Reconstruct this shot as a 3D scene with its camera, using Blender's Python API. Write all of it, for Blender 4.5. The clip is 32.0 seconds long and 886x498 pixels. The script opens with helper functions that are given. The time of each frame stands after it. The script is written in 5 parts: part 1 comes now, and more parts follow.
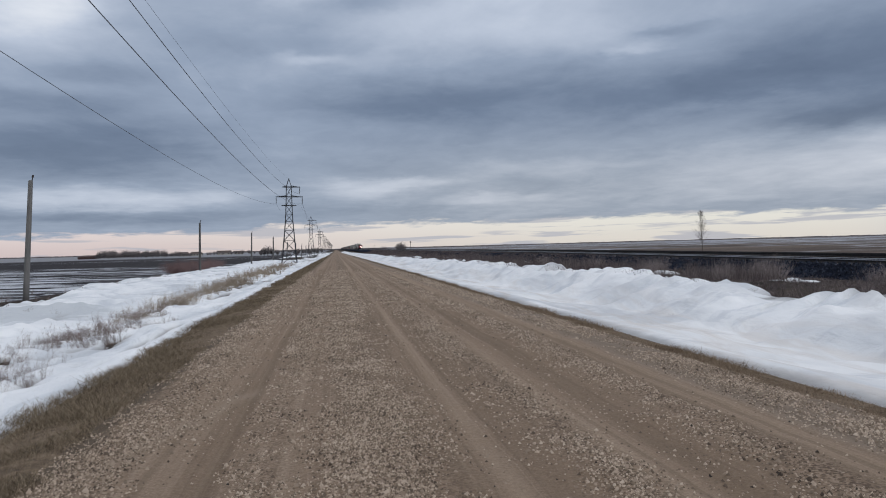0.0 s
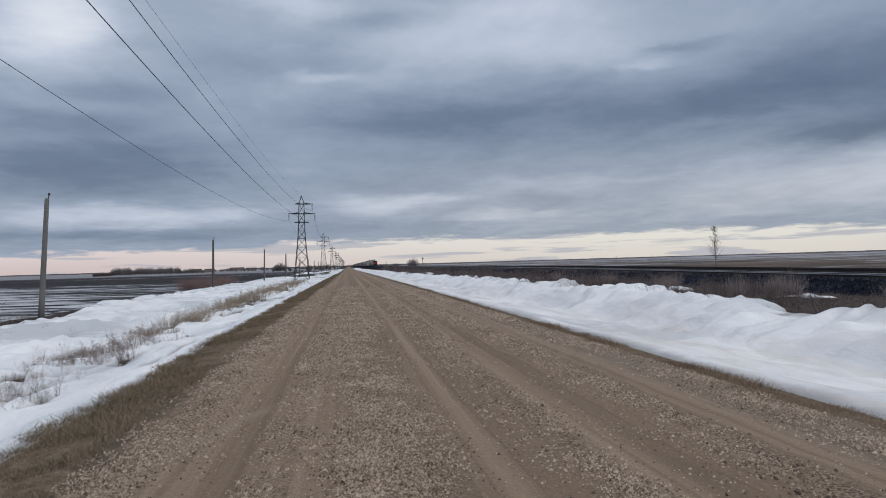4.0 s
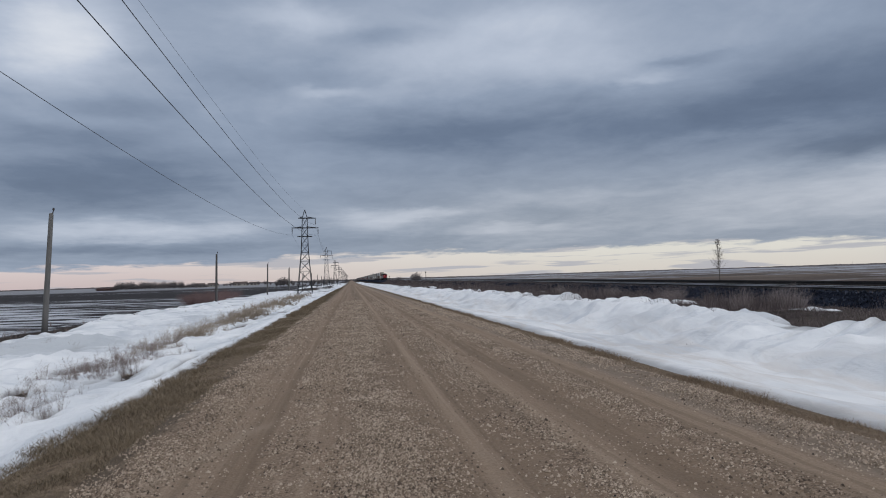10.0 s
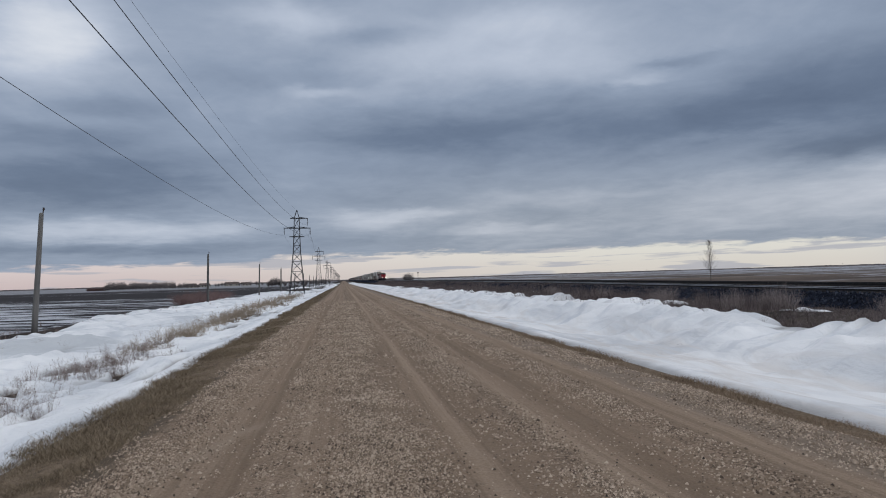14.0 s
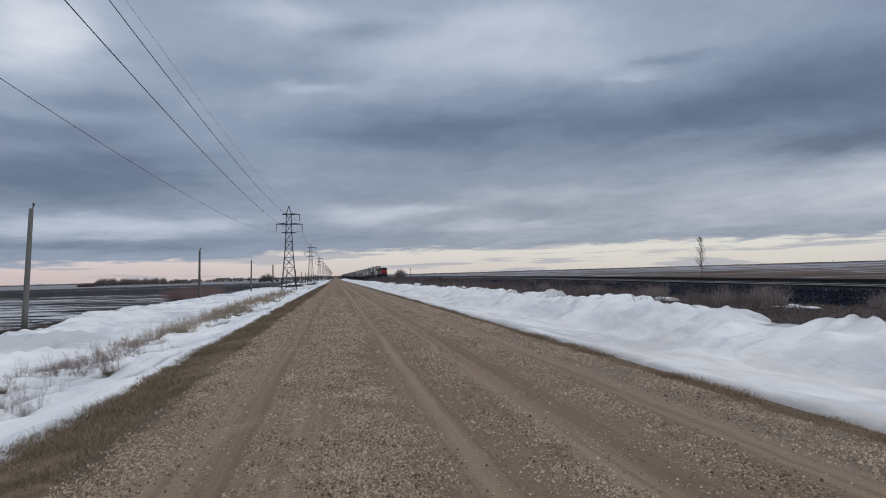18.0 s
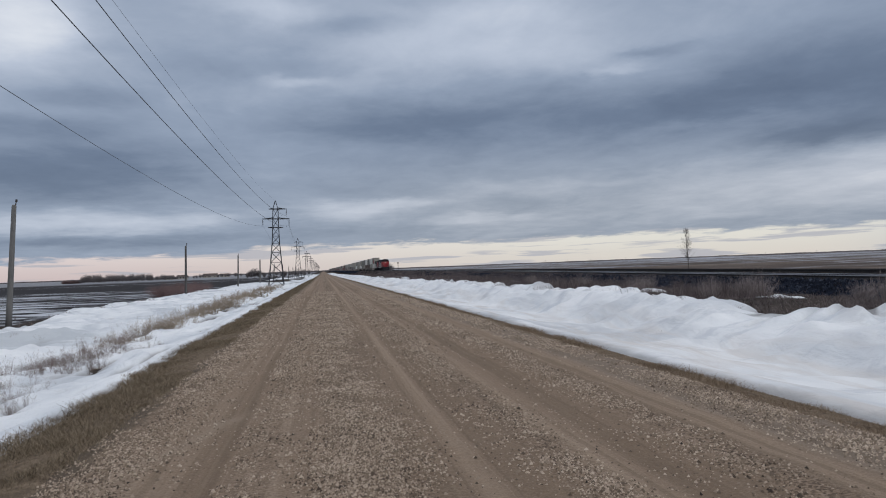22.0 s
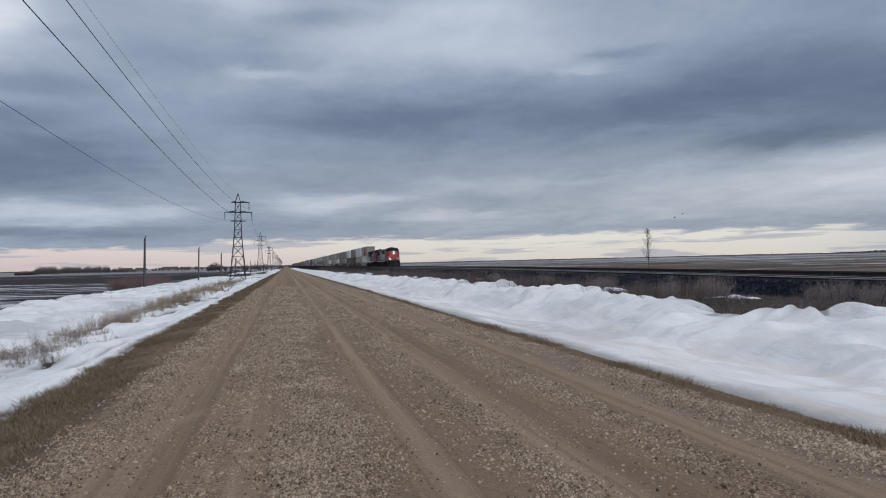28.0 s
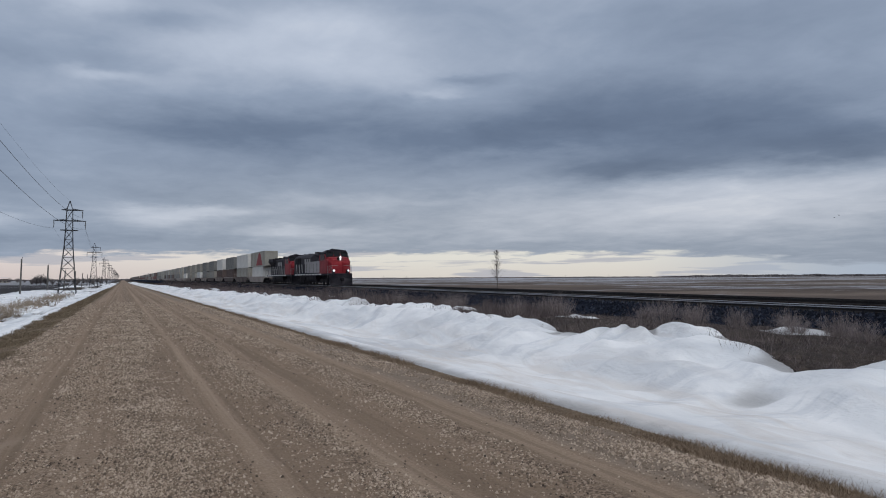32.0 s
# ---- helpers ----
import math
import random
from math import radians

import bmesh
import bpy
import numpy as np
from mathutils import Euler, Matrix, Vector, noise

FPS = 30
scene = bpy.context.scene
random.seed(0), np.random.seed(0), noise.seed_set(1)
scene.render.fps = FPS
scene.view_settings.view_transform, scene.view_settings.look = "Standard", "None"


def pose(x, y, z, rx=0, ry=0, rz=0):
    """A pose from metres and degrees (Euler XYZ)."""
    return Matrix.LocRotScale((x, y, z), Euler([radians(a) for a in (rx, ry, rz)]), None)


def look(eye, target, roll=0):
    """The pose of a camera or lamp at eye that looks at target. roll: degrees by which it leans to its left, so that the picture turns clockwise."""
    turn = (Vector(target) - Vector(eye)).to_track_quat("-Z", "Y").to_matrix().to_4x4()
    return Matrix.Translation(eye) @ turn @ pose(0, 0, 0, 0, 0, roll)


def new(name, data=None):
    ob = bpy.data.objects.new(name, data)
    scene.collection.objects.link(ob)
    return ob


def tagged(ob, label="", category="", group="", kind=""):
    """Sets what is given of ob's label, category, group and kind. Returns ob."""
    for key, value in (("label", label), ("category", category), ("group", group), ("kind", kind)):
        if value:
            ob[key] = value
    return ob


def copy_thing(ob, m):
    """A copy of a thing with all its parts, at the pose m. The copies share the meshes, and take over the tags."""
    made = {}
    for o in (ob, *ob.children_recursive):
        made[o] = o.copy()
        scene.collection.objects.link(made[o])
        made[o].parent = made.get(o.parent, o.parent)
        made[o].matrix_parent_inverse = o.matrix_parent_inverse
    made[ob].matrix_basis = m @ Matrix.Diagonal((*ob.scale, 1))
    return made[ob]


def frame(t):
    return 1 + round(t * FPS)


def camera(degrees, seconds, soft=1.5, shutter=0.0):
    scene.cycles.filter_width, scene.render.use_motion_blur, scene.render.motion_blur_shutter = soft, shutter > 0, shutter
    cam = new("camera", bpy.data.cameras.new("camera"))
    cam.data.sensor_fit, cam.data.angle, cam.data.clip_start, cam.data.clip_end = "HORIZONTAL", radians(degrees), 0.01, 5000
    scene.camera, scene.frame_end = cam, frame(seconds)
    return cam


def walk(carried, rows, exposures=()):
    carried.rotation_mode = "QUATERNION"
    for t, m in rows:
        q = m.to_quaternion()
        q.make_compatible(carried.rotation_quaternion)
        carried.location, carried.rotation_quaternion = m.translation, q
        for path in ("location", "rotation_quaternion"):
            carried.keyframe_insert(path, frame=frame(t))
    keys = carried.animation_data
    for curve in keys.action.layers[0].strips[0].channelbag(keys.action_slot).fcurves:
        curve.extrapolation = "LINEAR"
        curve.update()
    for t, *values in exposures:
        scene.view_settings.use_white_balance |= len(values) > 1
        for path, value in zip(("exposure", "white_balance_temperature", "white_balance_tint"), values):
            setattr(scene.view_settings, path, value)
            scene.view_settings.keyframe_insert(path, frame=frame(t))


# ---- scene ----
LENS = 63.01
TURNS = (
    (0, 89.78, 1.53, -8.45), (0.5, 90.00, 1.47, -8.92), (1, 90.27, 1.69, -9.24),
    (1.5, 90.33, 2.28, -9.15), (2, 90.16, 2.85, -8.58), (2.5, 89.97, 3.09, -7.92),
    (3, 90.06, 2.86, -7.54), (3.5, 90.54, 2.24, -7.45), (5.5, 91.98, 1.02, -7.48),
    (6, 91.97, 1.00, -7.33), (6.5, 91.92, 1.06, -7.21), (7, 91.82, 1.16, -7.16),
    (7.5, 91.74, 1.29, -7.17), (8, 91.71, 1.36, -7.17), (8.5, 91.71, 1.44, -7.17),
    (9, 91.83, 1.59, -7.15), (9.5, 92.02, 1.70, -7.18), (10, 92.20, 1.79, -7.25),
    (10.5, 92.33, 1.81, -7.36), (11, 92.36, 1.85, -7.46), (11.5, 92.33, 1.84, -7.55),
    (12, 92.29, 1.87, -7.65), (12.5, 92.25, 1.84, -7.73), (13, 92.22, 1.92, -7.78),
    (13.5, 92.22, 1.90, -7.85), (14, 92.22, 1.73, -7.86), (14.5, 92.25, 1.60, -7.87),
    (16.5, 92.14, 1.46, -8.19), (17, 92.05, 1.52, -8.29), (17.5, 91.95, 1.61, -8.38),
    (18, 91.91, 1.66, -8.47), (18.5, 91.83, 1.76, -8.54), (19, 91.75, 1.88, -8.63),
    (19.5, 91.68, 1.96, -8.72), (20, 91.58, 2.03, -8.85), (20.5, 91.49, 2.08, -9.00),
    (21, 91.42, 2.13, -9.17), (21.5, 91.39, 2.12, -9.31), (22, 91.36, 2.17, -9.44),
    (22.5, 91.33, 2.22, -9.52), (23, 91.34, 2.17, -9.60), (23.5, 91.35, 2.06, -9.75),
    (24, 91.35, 1.89, -9.99), (24.5, 91.33, 1.73, -10.27), (25, 91.27, 1.49, -10.61),
    (25.5, 91.14, 1.42, -10.91), (27.5, 90.93, 1.28, -11.83), (28, 91.01, 1.35, -12.29),
    (28.5, 91.05, 1.47, -12.85), (29, 91.09, 1.53, -13.45), (29.5, 91.13, 1.54, -14.11),
    (30, 91.04, 1.55, -15.08), (30.5, 91.15, 1.29, -16.65), (31, 91.44, 1.01, -18.96),
    (31.5, 91.91, 0.59, -21.49), (32, 92.26, 0.32, -23.89),
)
EYE = 1.6
cam = camera(LENS, 32.0, soft=1.0)
walk(cam, [(t, pose(0, 0, EYE, rx, ry, rz)) for t, rx, ry, rz in TURNS],
     exposures=[(0.0, 0.06), (1.2, 0.05), (2.0, -0.03), (2.7, 0.07), (3.5, 0.06), (5.5, -0.05), (18.0, -0.05), (22.0, 0.0), (32.0, 0.0)])

# ---- world, sun ----
def graph(tree):
    """Small helpers for wiring nodes of one tree."""
    nodes, links = tree.nodes, tree.links

    def put(socket, value):
        if hasattr(value, "is_linked"):
            links.new(value, socket)
        elif value is not None:
            socket.default_value = value

    def math_(op, a, b=None, c=None, clamp=False):
        n = nodes.new("ShaderNodeMath")
        n.operation, n.use_clamp = op, clamp
        for s, v in zip(n.inputs, (a, b, c)):
            put(s, v)
        return n.outputs[0]

    def noise_(vec, scale, detail=4.0, rough=0.55, distort=0.0):
        n = nodes.new("ShaderNodeTexNoise")
        put(n.inputs["Vector"], vec)
        n.inputs["Scale"].default_value, n.inputs["Detail"].default_value = scale, detail
        n.inputs["Roughness"].default_value, n.inputs["Distortion"].default_value = rough, distort
        return n.outputs["Fac"]

    def ramp_(fac, stops):
        n = nodes.new("ShaderNodeValToRGB")
        put(n.inputs[0], fac)
        el = n.color_ramp.elements
        while len(el) < len(stops):
            el.new(0.5)
        for e, (p, col) in zip(el, stops):
            e.position = p
            e.color = (*col, 1) if len(col) == 3 else col
        return n.outputs[0]

    def span_(value, a, b, c=0.0, d=1.0):
        n = nodes.new("ShaderNodeMapRange")
        n.interpolation_type = "SMOOTHSTEP"
        put(n.inputs[0], value)
        for s, v in zip(list(n.inputs)[1:5], (a, b, c, d)):
            s.default_value = v
        return n.outputs[0]

    def mix_(fac, a, b, blend="MIX"):
        n = nodes.new("ShaderNodeMix")
        n.data_type, n.blend_type = "RGBA", blend
        put(n.inputs[0], fac)
        for s, v in zip((n.inputs[6], n.inputs[7]), (a, b)):
            put(s, (*v, 1) if isinstance(v, tuple) and len(v) == 3 else v)
        return n.outputs[2]

    def vec_(x, y, z):
        n = nodes.new("ShaderNodeCombineXYZ")
        for s, v in zip(n.inputs, (x, y, z)):
            put(s, v)
        return n.outputs[0]

    def parts_(vec):
        n = nodes.new("ShaderNodeSeparateXYZ")
        put(n.inputs[0], vec)
        return n.outputs

    return nodes, links, put, math_, noise_, ramp_, span_, mix_, vec_, parts_


def lin(r, g, b):
    """Linear colour from 0..255 display values."""
    return tuple(c / 12.92 if c <= 0.04045 else ((c + 0.055) / 1.055) ** 2.4 for c in (r / 255, g / 255, b / 255))


world = bpy.data.worlds.new("overcast_sky")
scene.world = world
world.use_nodes = True
nodes, links, put, math_, noise_, ramp_, span_, mix_, vec_, parts_ = graph(world.node_tree)
nodes.clear()
coord = nodes.new("ShaderNodeTexCoord")
dx, dy, dz = parts_(coord.outputs["Generated"])
AZ = math_("MULTIPLY", math_("ARCTAN2", dx, dy), 57.2958)
EL = math_("MULTIPLY", math_("ARCSINE", dz), 57.2958)
# a cloud deck seen from below: its grain runs together towards the horizon
lift = math_("ADD", math_("MAXIMUM", dz, 0.0), 0.11)
deck_x, deck_y = math_("DIVIDE", dx, lift), math_("DIVIDE", dy, lift)
swirl = math_("SUBTRACT", noise_(vec_(deck_x, deck_y, 0.0), 1.5, 5.0, 0.6), 0.5)
swirl2 = math_("SUBTRACT", noise_(vec_(deck_x, deck_y, 7.3), 1.9, 5.0, 0.6), 0.5)
A = math_("ADD", AZ, math_("MULTIPLY", swirl2, 8.0))
E = math_("ADD", EL, math_("MULTIPLY", math_("MULTIPLY", swirl, span_(EL, 0.0, 14.0, 0.25, 1.0)), 4.2))
frays = math_("SUBTRACT", noise_(vec_(deck_x, math_("MULTIPLY", deck_y, 0.75), 2.0), 2.2, 9.0, 0.58, 0.3), 0.5)
puffs = math_("SUBTRACT", noise_(vec_(deck_x, deck_y, 5.0), 5.0, 7.0, 0.6, 0.7), 0.5)
# cloud forms: azimuth, elevation, half widths in degrees, lighter or darker
LIGHT_FORMS = (
    (-20.7, 17.6, 4.3, 2.6, 0.32), (-4.4, 19.7, 5.0, 1.0, 0.18), (14.8, 19.1, 6.6, 1.2, 0.16), (7.5, 16.6, 6.0, 2.2, 0.14), (18.2, 16.4, 6.0, 1.6, 0.13),
    (22.8, 14.6, 2.6, 0.34, 0.08), (-1.3, 14.5, 2.7, 0.5, 0.12), (-16.7, 4.0, 6.2, 0.9, 0.24), (-8.6, 4.2, 2.5, 0.5, 0.12), (4.8, 5.0, 4.9, 0.5, 0.2),
    (0.8, 4.3, 3.1, 0.45, 0.12), (12.4, 3.7, 5.4, 0.36, 0.12), (18.7, 5.9, 7.0, 0.7, 0.08), (34.8, 5.0, 9.4, 1.6, 0.13), (49.0, 5.4, 10.5, 1.9, 0.22), (20.0, 3.3, 22.0, 1.0, 0.06),
)
DARK_FORMS = (
    (-17.4, 7.6, 7.6, 2.0, -0.26), (-20.5, 10.5, 4.5, 0.8, -0.12), (-4.1, 15.7, 6.6, 1.2, -0.1), (-16.5, 12.5, 3.4, 0.65, -0.1), (3.9, 18.7, 4.2, 0.7, -0.1),
    (2.8, 11.3, 7.7, 1.5, -0.13), (18.0, 11.2, 11.6, 2.2, -0.2), (30.9, 11.1, 5.5, 1.0, -0.16), (36.6, 13.1, 7.3, 2.2, -0.16), (38.5, 8.4, 6.5, 0.9, -0.18),
    (26.7, 15.4, 2.5, 0.36, -0.12), (8.1, 8.3, 9.1, 0.8, -0.05), (45.0, 10.2, 9.0, 2.0, -0.15), (54.7, 8.9, 6.0, 1.3, -0.22), (47.2, 12.2, 9.1, 1.8, -0.12), (48.0, 17.5, 10.0, 3.0, -0.12),
    (-17.0, 2.7, 8.0, 0.5, -0.14), (-1.0, 2.9, 7.0, 0.5, -0.08),
)
light = math_("ADD", span_(EL, 19, 55, 0.48, 0.94), span_(EL, 9, 17, 0.0, 0.06))
for fa, fe, wa, we, amount in LIGHT_FORMS + DARK_FORMS:
    u = math_("DIVIDE", math_("SUBTRACT", A, fa), wa)
    v = math_("DIVIDE", math_("SUBTRACT", E, fe), we)
    r2 = math_("ADD", math_("MULTIPLY", u, u), math_("MULTIPLY", v, v))
    light = math_("ADD", light, math_("MULTIPLY", math_("EXPONENT", math_("MULTIPLY", math_("POWER", r2, 1.2), -0.8)), amount * 1.2))
light = math_("ADD", light, math_("MULTIPLY", frays, 0.3))
light = math_("ADD", light, math_("MULTIPLY", puffs, 0.1))
cloud = ramp_(light, ((0.0, lin(84, 99, 123)), (0.25, lin(111, 126, 149.5)), (0.5, lin(147, 161, 182.5)), (0.75, lin(187, 197.3, 214.5)), (1.0, lin(232, 236, 243))))
# low in the east the cloud is greyer, low in the west the light on it is creamy
ash = ramp_(light, ((0.0, lin(96, 103, 114)), (0.25, lin(122, 130, 141)), (0.5, lin(158, 164, 172)), (0.75, lin(200, 202, 207)), (1.0, lin(236, 234, 234))))
cloud = mix_(math_("MULTIPLY", span_(EL, 11, 4), span_(AZ, -12, 16, 0.12, 0.5)), cloud, ash)
# the clear strip low over the horizon, pink to cream, with thin cloud bars across it
edge = math_("ADD", EL, math_("ADD", math_("MULTIPLY", frays, 1.6), math_("MULTIPLY", span_(AZ, 36, 60), 1.3)))
strip = span_(math_("ADD", math_("ADD", edge, span_(AZ, 0, -13, 0.0, 0.45)), math_("MULTIPLY", swirl2, 1.2)), 1.72, 2.12, 1.0, 0.0)
bars = noise_(vec_(math_("MULTIPLY", AZ, 0.09), math_("MULTIPLY", EL, 1.5), 11.0), 1.1, 5.0, 0.55, 0.3)
warm = mix_(span_(AZ, -25, 25), lin(222, 210, 209), lin(226, 224, 216))
warm = mix_(span_(EL, -0.2, 2.0), mix_(span_(AZ, -25, 25), lin(206, 190, 190), lin(218, 212, 204)), warm)
warm = mix_(span_(bars, 0.52, 0.6, 0.0, 0.8), warm, lin(176, 178, 188))
warm = mix_(span_(AZ, 36, 56), warm, lin(170, 182, 198))
sky = mix_(strip, cloud, warm)
air = nodes.new("ShaderNodeTexSky")
air.sky_type, air.sun_disc, air.sun_elevation, air.sun_rotation = "NISHITA", False, radians(24), radians(150)
clear = nodes.new("ShaderNodeBackground")
links.new(air.outputs[0], clear.inputs[0])
clear.inputs[1].default_value = 0.05
deck = nodes.new("ShaderNodeBackground")
links.new(sky, deck.inputs[0])
deck.inputs[1].default_value = 1.0
both = nodes.new("ShaderNodeMixShader")
both.inputs[0].default_value = 0.96
links.new(clear.outputs[0], both.inputs[1])
links.new(deck.outputs[0], both.inputs[2])
out = nodes.new("ShaderNodeOutputWorld")
links.new(both.outputs[0], out.inputs[0])

sun = new("sun", bpy.data.lights.new("sun", "SUN"))
sun.data.energy, sun.data.angle, sun.data.color = 0.7, radians(40), (1.0, 0.98, 0.96)
sun.matrix_world = look((12, -24, 22), (0, 0, 0))
scene.view_settings.exposure = 0.0

# ---- materials ----
MATS = {}


def surface(name, stops, scale=3.0, fine=40.0, rough=0.8, bump=0.3, metal=0.0, spread=0.25, stretch=(1, 1, 1), depth=0.02, own=0.0, clear=0.0, spec=0.3):
    """Two scales of noise pick a colour from stops; own: how far single pieces differ."""
    if name in MATS:
        return MATS[name]
    m = bpy.data.materials.new(name)
    m.use_nodes = True
    nodes, links, put, math_, noise_, ramp_, span_, mix_, vec_, parts_ = graph(m.node_tree)
    shader = nodes["Principled BSDF"]
    pos = nodes.new("ShaderNodeTexCoord").outputs["Object"]
    mp = nodes.new("ShaderNodeMapping")
    links.new(pos, mp.inputs[0])
    mp.inputs["Scale"].default_value = stretch
    pos = mp.outputs[0]
    big, small = noise_(pos, scale, 5.0), noise_(pos, fine, 4.0)
    fac = math_("ADD", math_("MULTIPLY", big, 0.65), math_("MULTIPLY", small, 0.35))
    if own:
        rnd = nodes.new("ShaderNodeObjectInfo").outputs["Random"]
        fac = math_("ADD", fac, math_("MULTIPLY", math_("SUBTRACT", rnd, 0.5), own))
    fac = span_(fac, 0.5 - spread, 0.5 + spread)
    n = len(stops)
    links.new(ramp_(fac, [(i / max(1, n - 1), c) for i, c in enumerate(stops)]), shader.inputs["Base Color"])
    links.new(math_("ADD", math_("MULTIPLY", small, 0.25), rough - 0.12, clamp=True), shader.inputs["Roughness"])
    shader.inputs["Metallic"].default_value = metal
    shader.inputs["Specular IOR Level"].default_value = spec
    if clear:
        shader.inputs["Coat Weight"].default_value = clear
    if bump:
        b = nodes.new("ShaderNodeBump")
        b.inputs["Strength"].default_value, b.inputs["Distance"].default_value = bump, depth
        links.new(math_("ADD", math_("MULTIPLY", big, 0.4), small), b.inputs["Height"])
        links.new(b.outputs[0], shader.inputs["Normal"])
    MATS[name] = m
    return m


def islands(name, stops, rough=0.85):
    """Each loose piece of a joined mesh gets its own colour from stops."""
    m = bpy.data.materials.new(name)
    m.use_nodes = True
    nodes, links, put, math_, noise_, ramp_, span_, mix_, vec_, parts_ = graph(m.node_tree)
    shader = nodes["Principled BSDF"]
    rnd = nodes.new("ShaderNodeNewGeometry").outputs["Random Per Island"]
    pos = nodes.new("ShaderNodeTexCoord").outputs["Object"]
    big = noise_(pos, 0.8, 3.0)
    fac = math_("ADD", math_("MULTIPLY", rnd, 0.75), math_("MULTIPLY", math_("SUBTRACT", big, 0.35), 0.6), clamp=True)
    links.new(ramp_(fac, [(i / (len(stops) - 1), c) for i, c in enumerate(stops)]), shader.inputs["Base Color"])
    shader.inputs["Roughness"].default_value = rough
    shader.inputs["Specular IOR Level"].default_value = 0.25
    MATS[name] = m
    return m


def glow(name, color, strength):
    m = bpy.data.materials.new(name)
    m.use_nodes = True
    shader = m.node_tree.nodes["Principled BSDF"]
    shader.inputs["Base Color"].default_value = (*color, 1)
    shader.inputs["Emission Color"].default_value = (*color, 1)
    shader.inputs["Emission Strength"].default_value = strength
    return m


def road_material():
    m = bpy.data.materials.new("packed_gravel")
    m.use_nodes = True
    nodes, links, put, math_, noise_, ramp_, span_, mix_, vec_, parts_ = graph(m.node_tree)
    shader = nodes["Principled BSDF"]
    pos = nodes.new("ShaderNodeTexCoord").outputs["Object"]
    px, py, pz = parts_(pos)
    wob = math_("MULTIPLY", math_("SUBTRACT", noise_(vec_(0.0, math_("MULTIPLY", py, 0.12), 0.0), 1.0, 2.0), 0.5), 0.16)
    x = math_("ADD", px, wob)
    grain = noise_(pos, 55.0, 5.0, 0.7)
    pebble = nodes.new("ShaderNodeTexVoronoi")
    links.new(pos, pebble.inputs["Vector"])
    pebble.inputs["Scale"].default_value = 30.0
    stain = noise_(vec_(math_("MULTIPLY", px, 1.2), math_("MULTIPLY", py, 0.16), 3.0), 1.0, 5.0, 0.6)
    lanes = noise_(vec_(math_("MULTIPLY", x, 1.9), math_("MULTIPLY", py, 0.02), 0.0), 1.0, 4.0, 0.6)
    # wheel tracks: pale packed fines in the runs, darker damp runs beside them
    pale = None
    for cx, w, amount in ((-1.45, 0.2, 0.5), (-0.7, 0.08, 0.4), (1.12, 0.11, 1.1), (2.1, 0.17, 0.95), (3.58, 0.2, 1.0), (3.88, 0.035, 1.3), (-0.35, 0.06, 0.4)):
        u = math_("DIVIDE", math_("SUBTRACT", x, cx), w)
        g = math_("MULTIPLY", math_("EXPONENT", math_("MULTIPLY", math_("MULTIPLY", u, u), -1.0)), amount)
        pale = g if pale is None else math_("ADD", pale, g)
    damp = None
    for cx, w, amount in ((-0.93, 0.07, 1.0), (0.8, 0.14, 0.7), (1.42, 0.14, 0.6), (2.48, 0.13, 0.9), (2.85, 0.12, 0.5), (3.3, 0.06, 0.4), (-1.15, 0.1, 0.4)):
        u = math_("DIVIDE", math_("SUBTRACT", x, cx), w)
        g = math_("MULTIPLY", math_("EXPONENT", math_("MULTIPLY", math_("MULTIPLY", u, u), -1.0)), amount)
        damp = g if damp is None else math_("ADD", damp, g)
    base = ramp_(math_("ADD", math_("MULTIPLY", grain, 0.55), math_("MULTIPLY", lanes, 0.45)),
                 ((0.25, (0.118, 0.081, 0.055)), (0.5, (0.238, 0.17, 0.12)), (0.75, (0.39, 0.292, 0.214))))
    base = mix_(math_("MULTIPLY", pale, math_("MULTIPLY", stain, 0.75), clamp=True), base, (0.385, 0.292, 0.212))
    scores = noise_(vec_(math_("MULTIPLY", x, 9.0), math_("MULTIPLY", py, 0.035), 4.0), 1.0, 5.0, 0.65)
    base = mix_(span_(scores, 0.52, 0.66, 0.0, 0.42), base, (0.135, 0.093, 0.062))
    base = mix_(span_(scores, 0.47, 0.36, 0.0, 0.34), base, (0.4, 0.305, 0.224))
    base = mix_(math_("MULTIPLY", damp, math_("MULTIPLY", stain, 0.95), clamp=True), base, (0.13, 0.089, 0.057))
    base = mix_(span_(stain, 0.55, 0.8, 0.0, 0.35), base, (0.15, 0.104, 0.07))
    chips_and_gaps = nodes.new("ShaderNodeTexVoronoi")
    links.new(pos, chips_and_gaps.inputs["Vector"])
    chips_and_gaps.inputs["Scale"].default_value = 52.0
    shade = parts_(chips_and_gaps.outputs["Color"])[0]
    heap = None
    for cx, w, amount in ((-1.9, 0.3, 0.7), (-0.6, 0.16, 0.5), (0.3, 0.38, 1.0), (1.83, 0.16, 0.8), (4.4, 0.3, 0.7), (3.18, 0.18, 0.8)):
        u = math_("DIVIDE", math_("SUBTRACT", x, cx), w)
        g = math_("MULTIPLY", math_("EXPONENT", math_("MULTIPLY", math_("MULTIPLY", u, u), -1.0)), amount)
        heap = g if heap is None else math_("ADD", heap, g)
    heap = math_("ADD", math_("MULTIPLY", heap, 0.85), 0.15, clamp=True)
    base = mix_(math_("MULTIPLY", span_(shade, 0.6, 0.95, 0.0, 0.45), heap), base, (0.4, 0.312, 0.24))
    # dark cells paint the shade in the gaps between heaped stones
    base = mix_(math_("MULTIPLY", span_(shade, 0.55, 0.2, 0.0, 0.9), heap), base, (0.07, 0.048, 0.033))
    side = span_(px, 3.75, 4.0, 0.0, 0.6)
    base = mix_(side, base, (0.21, 0.17, 0.136))
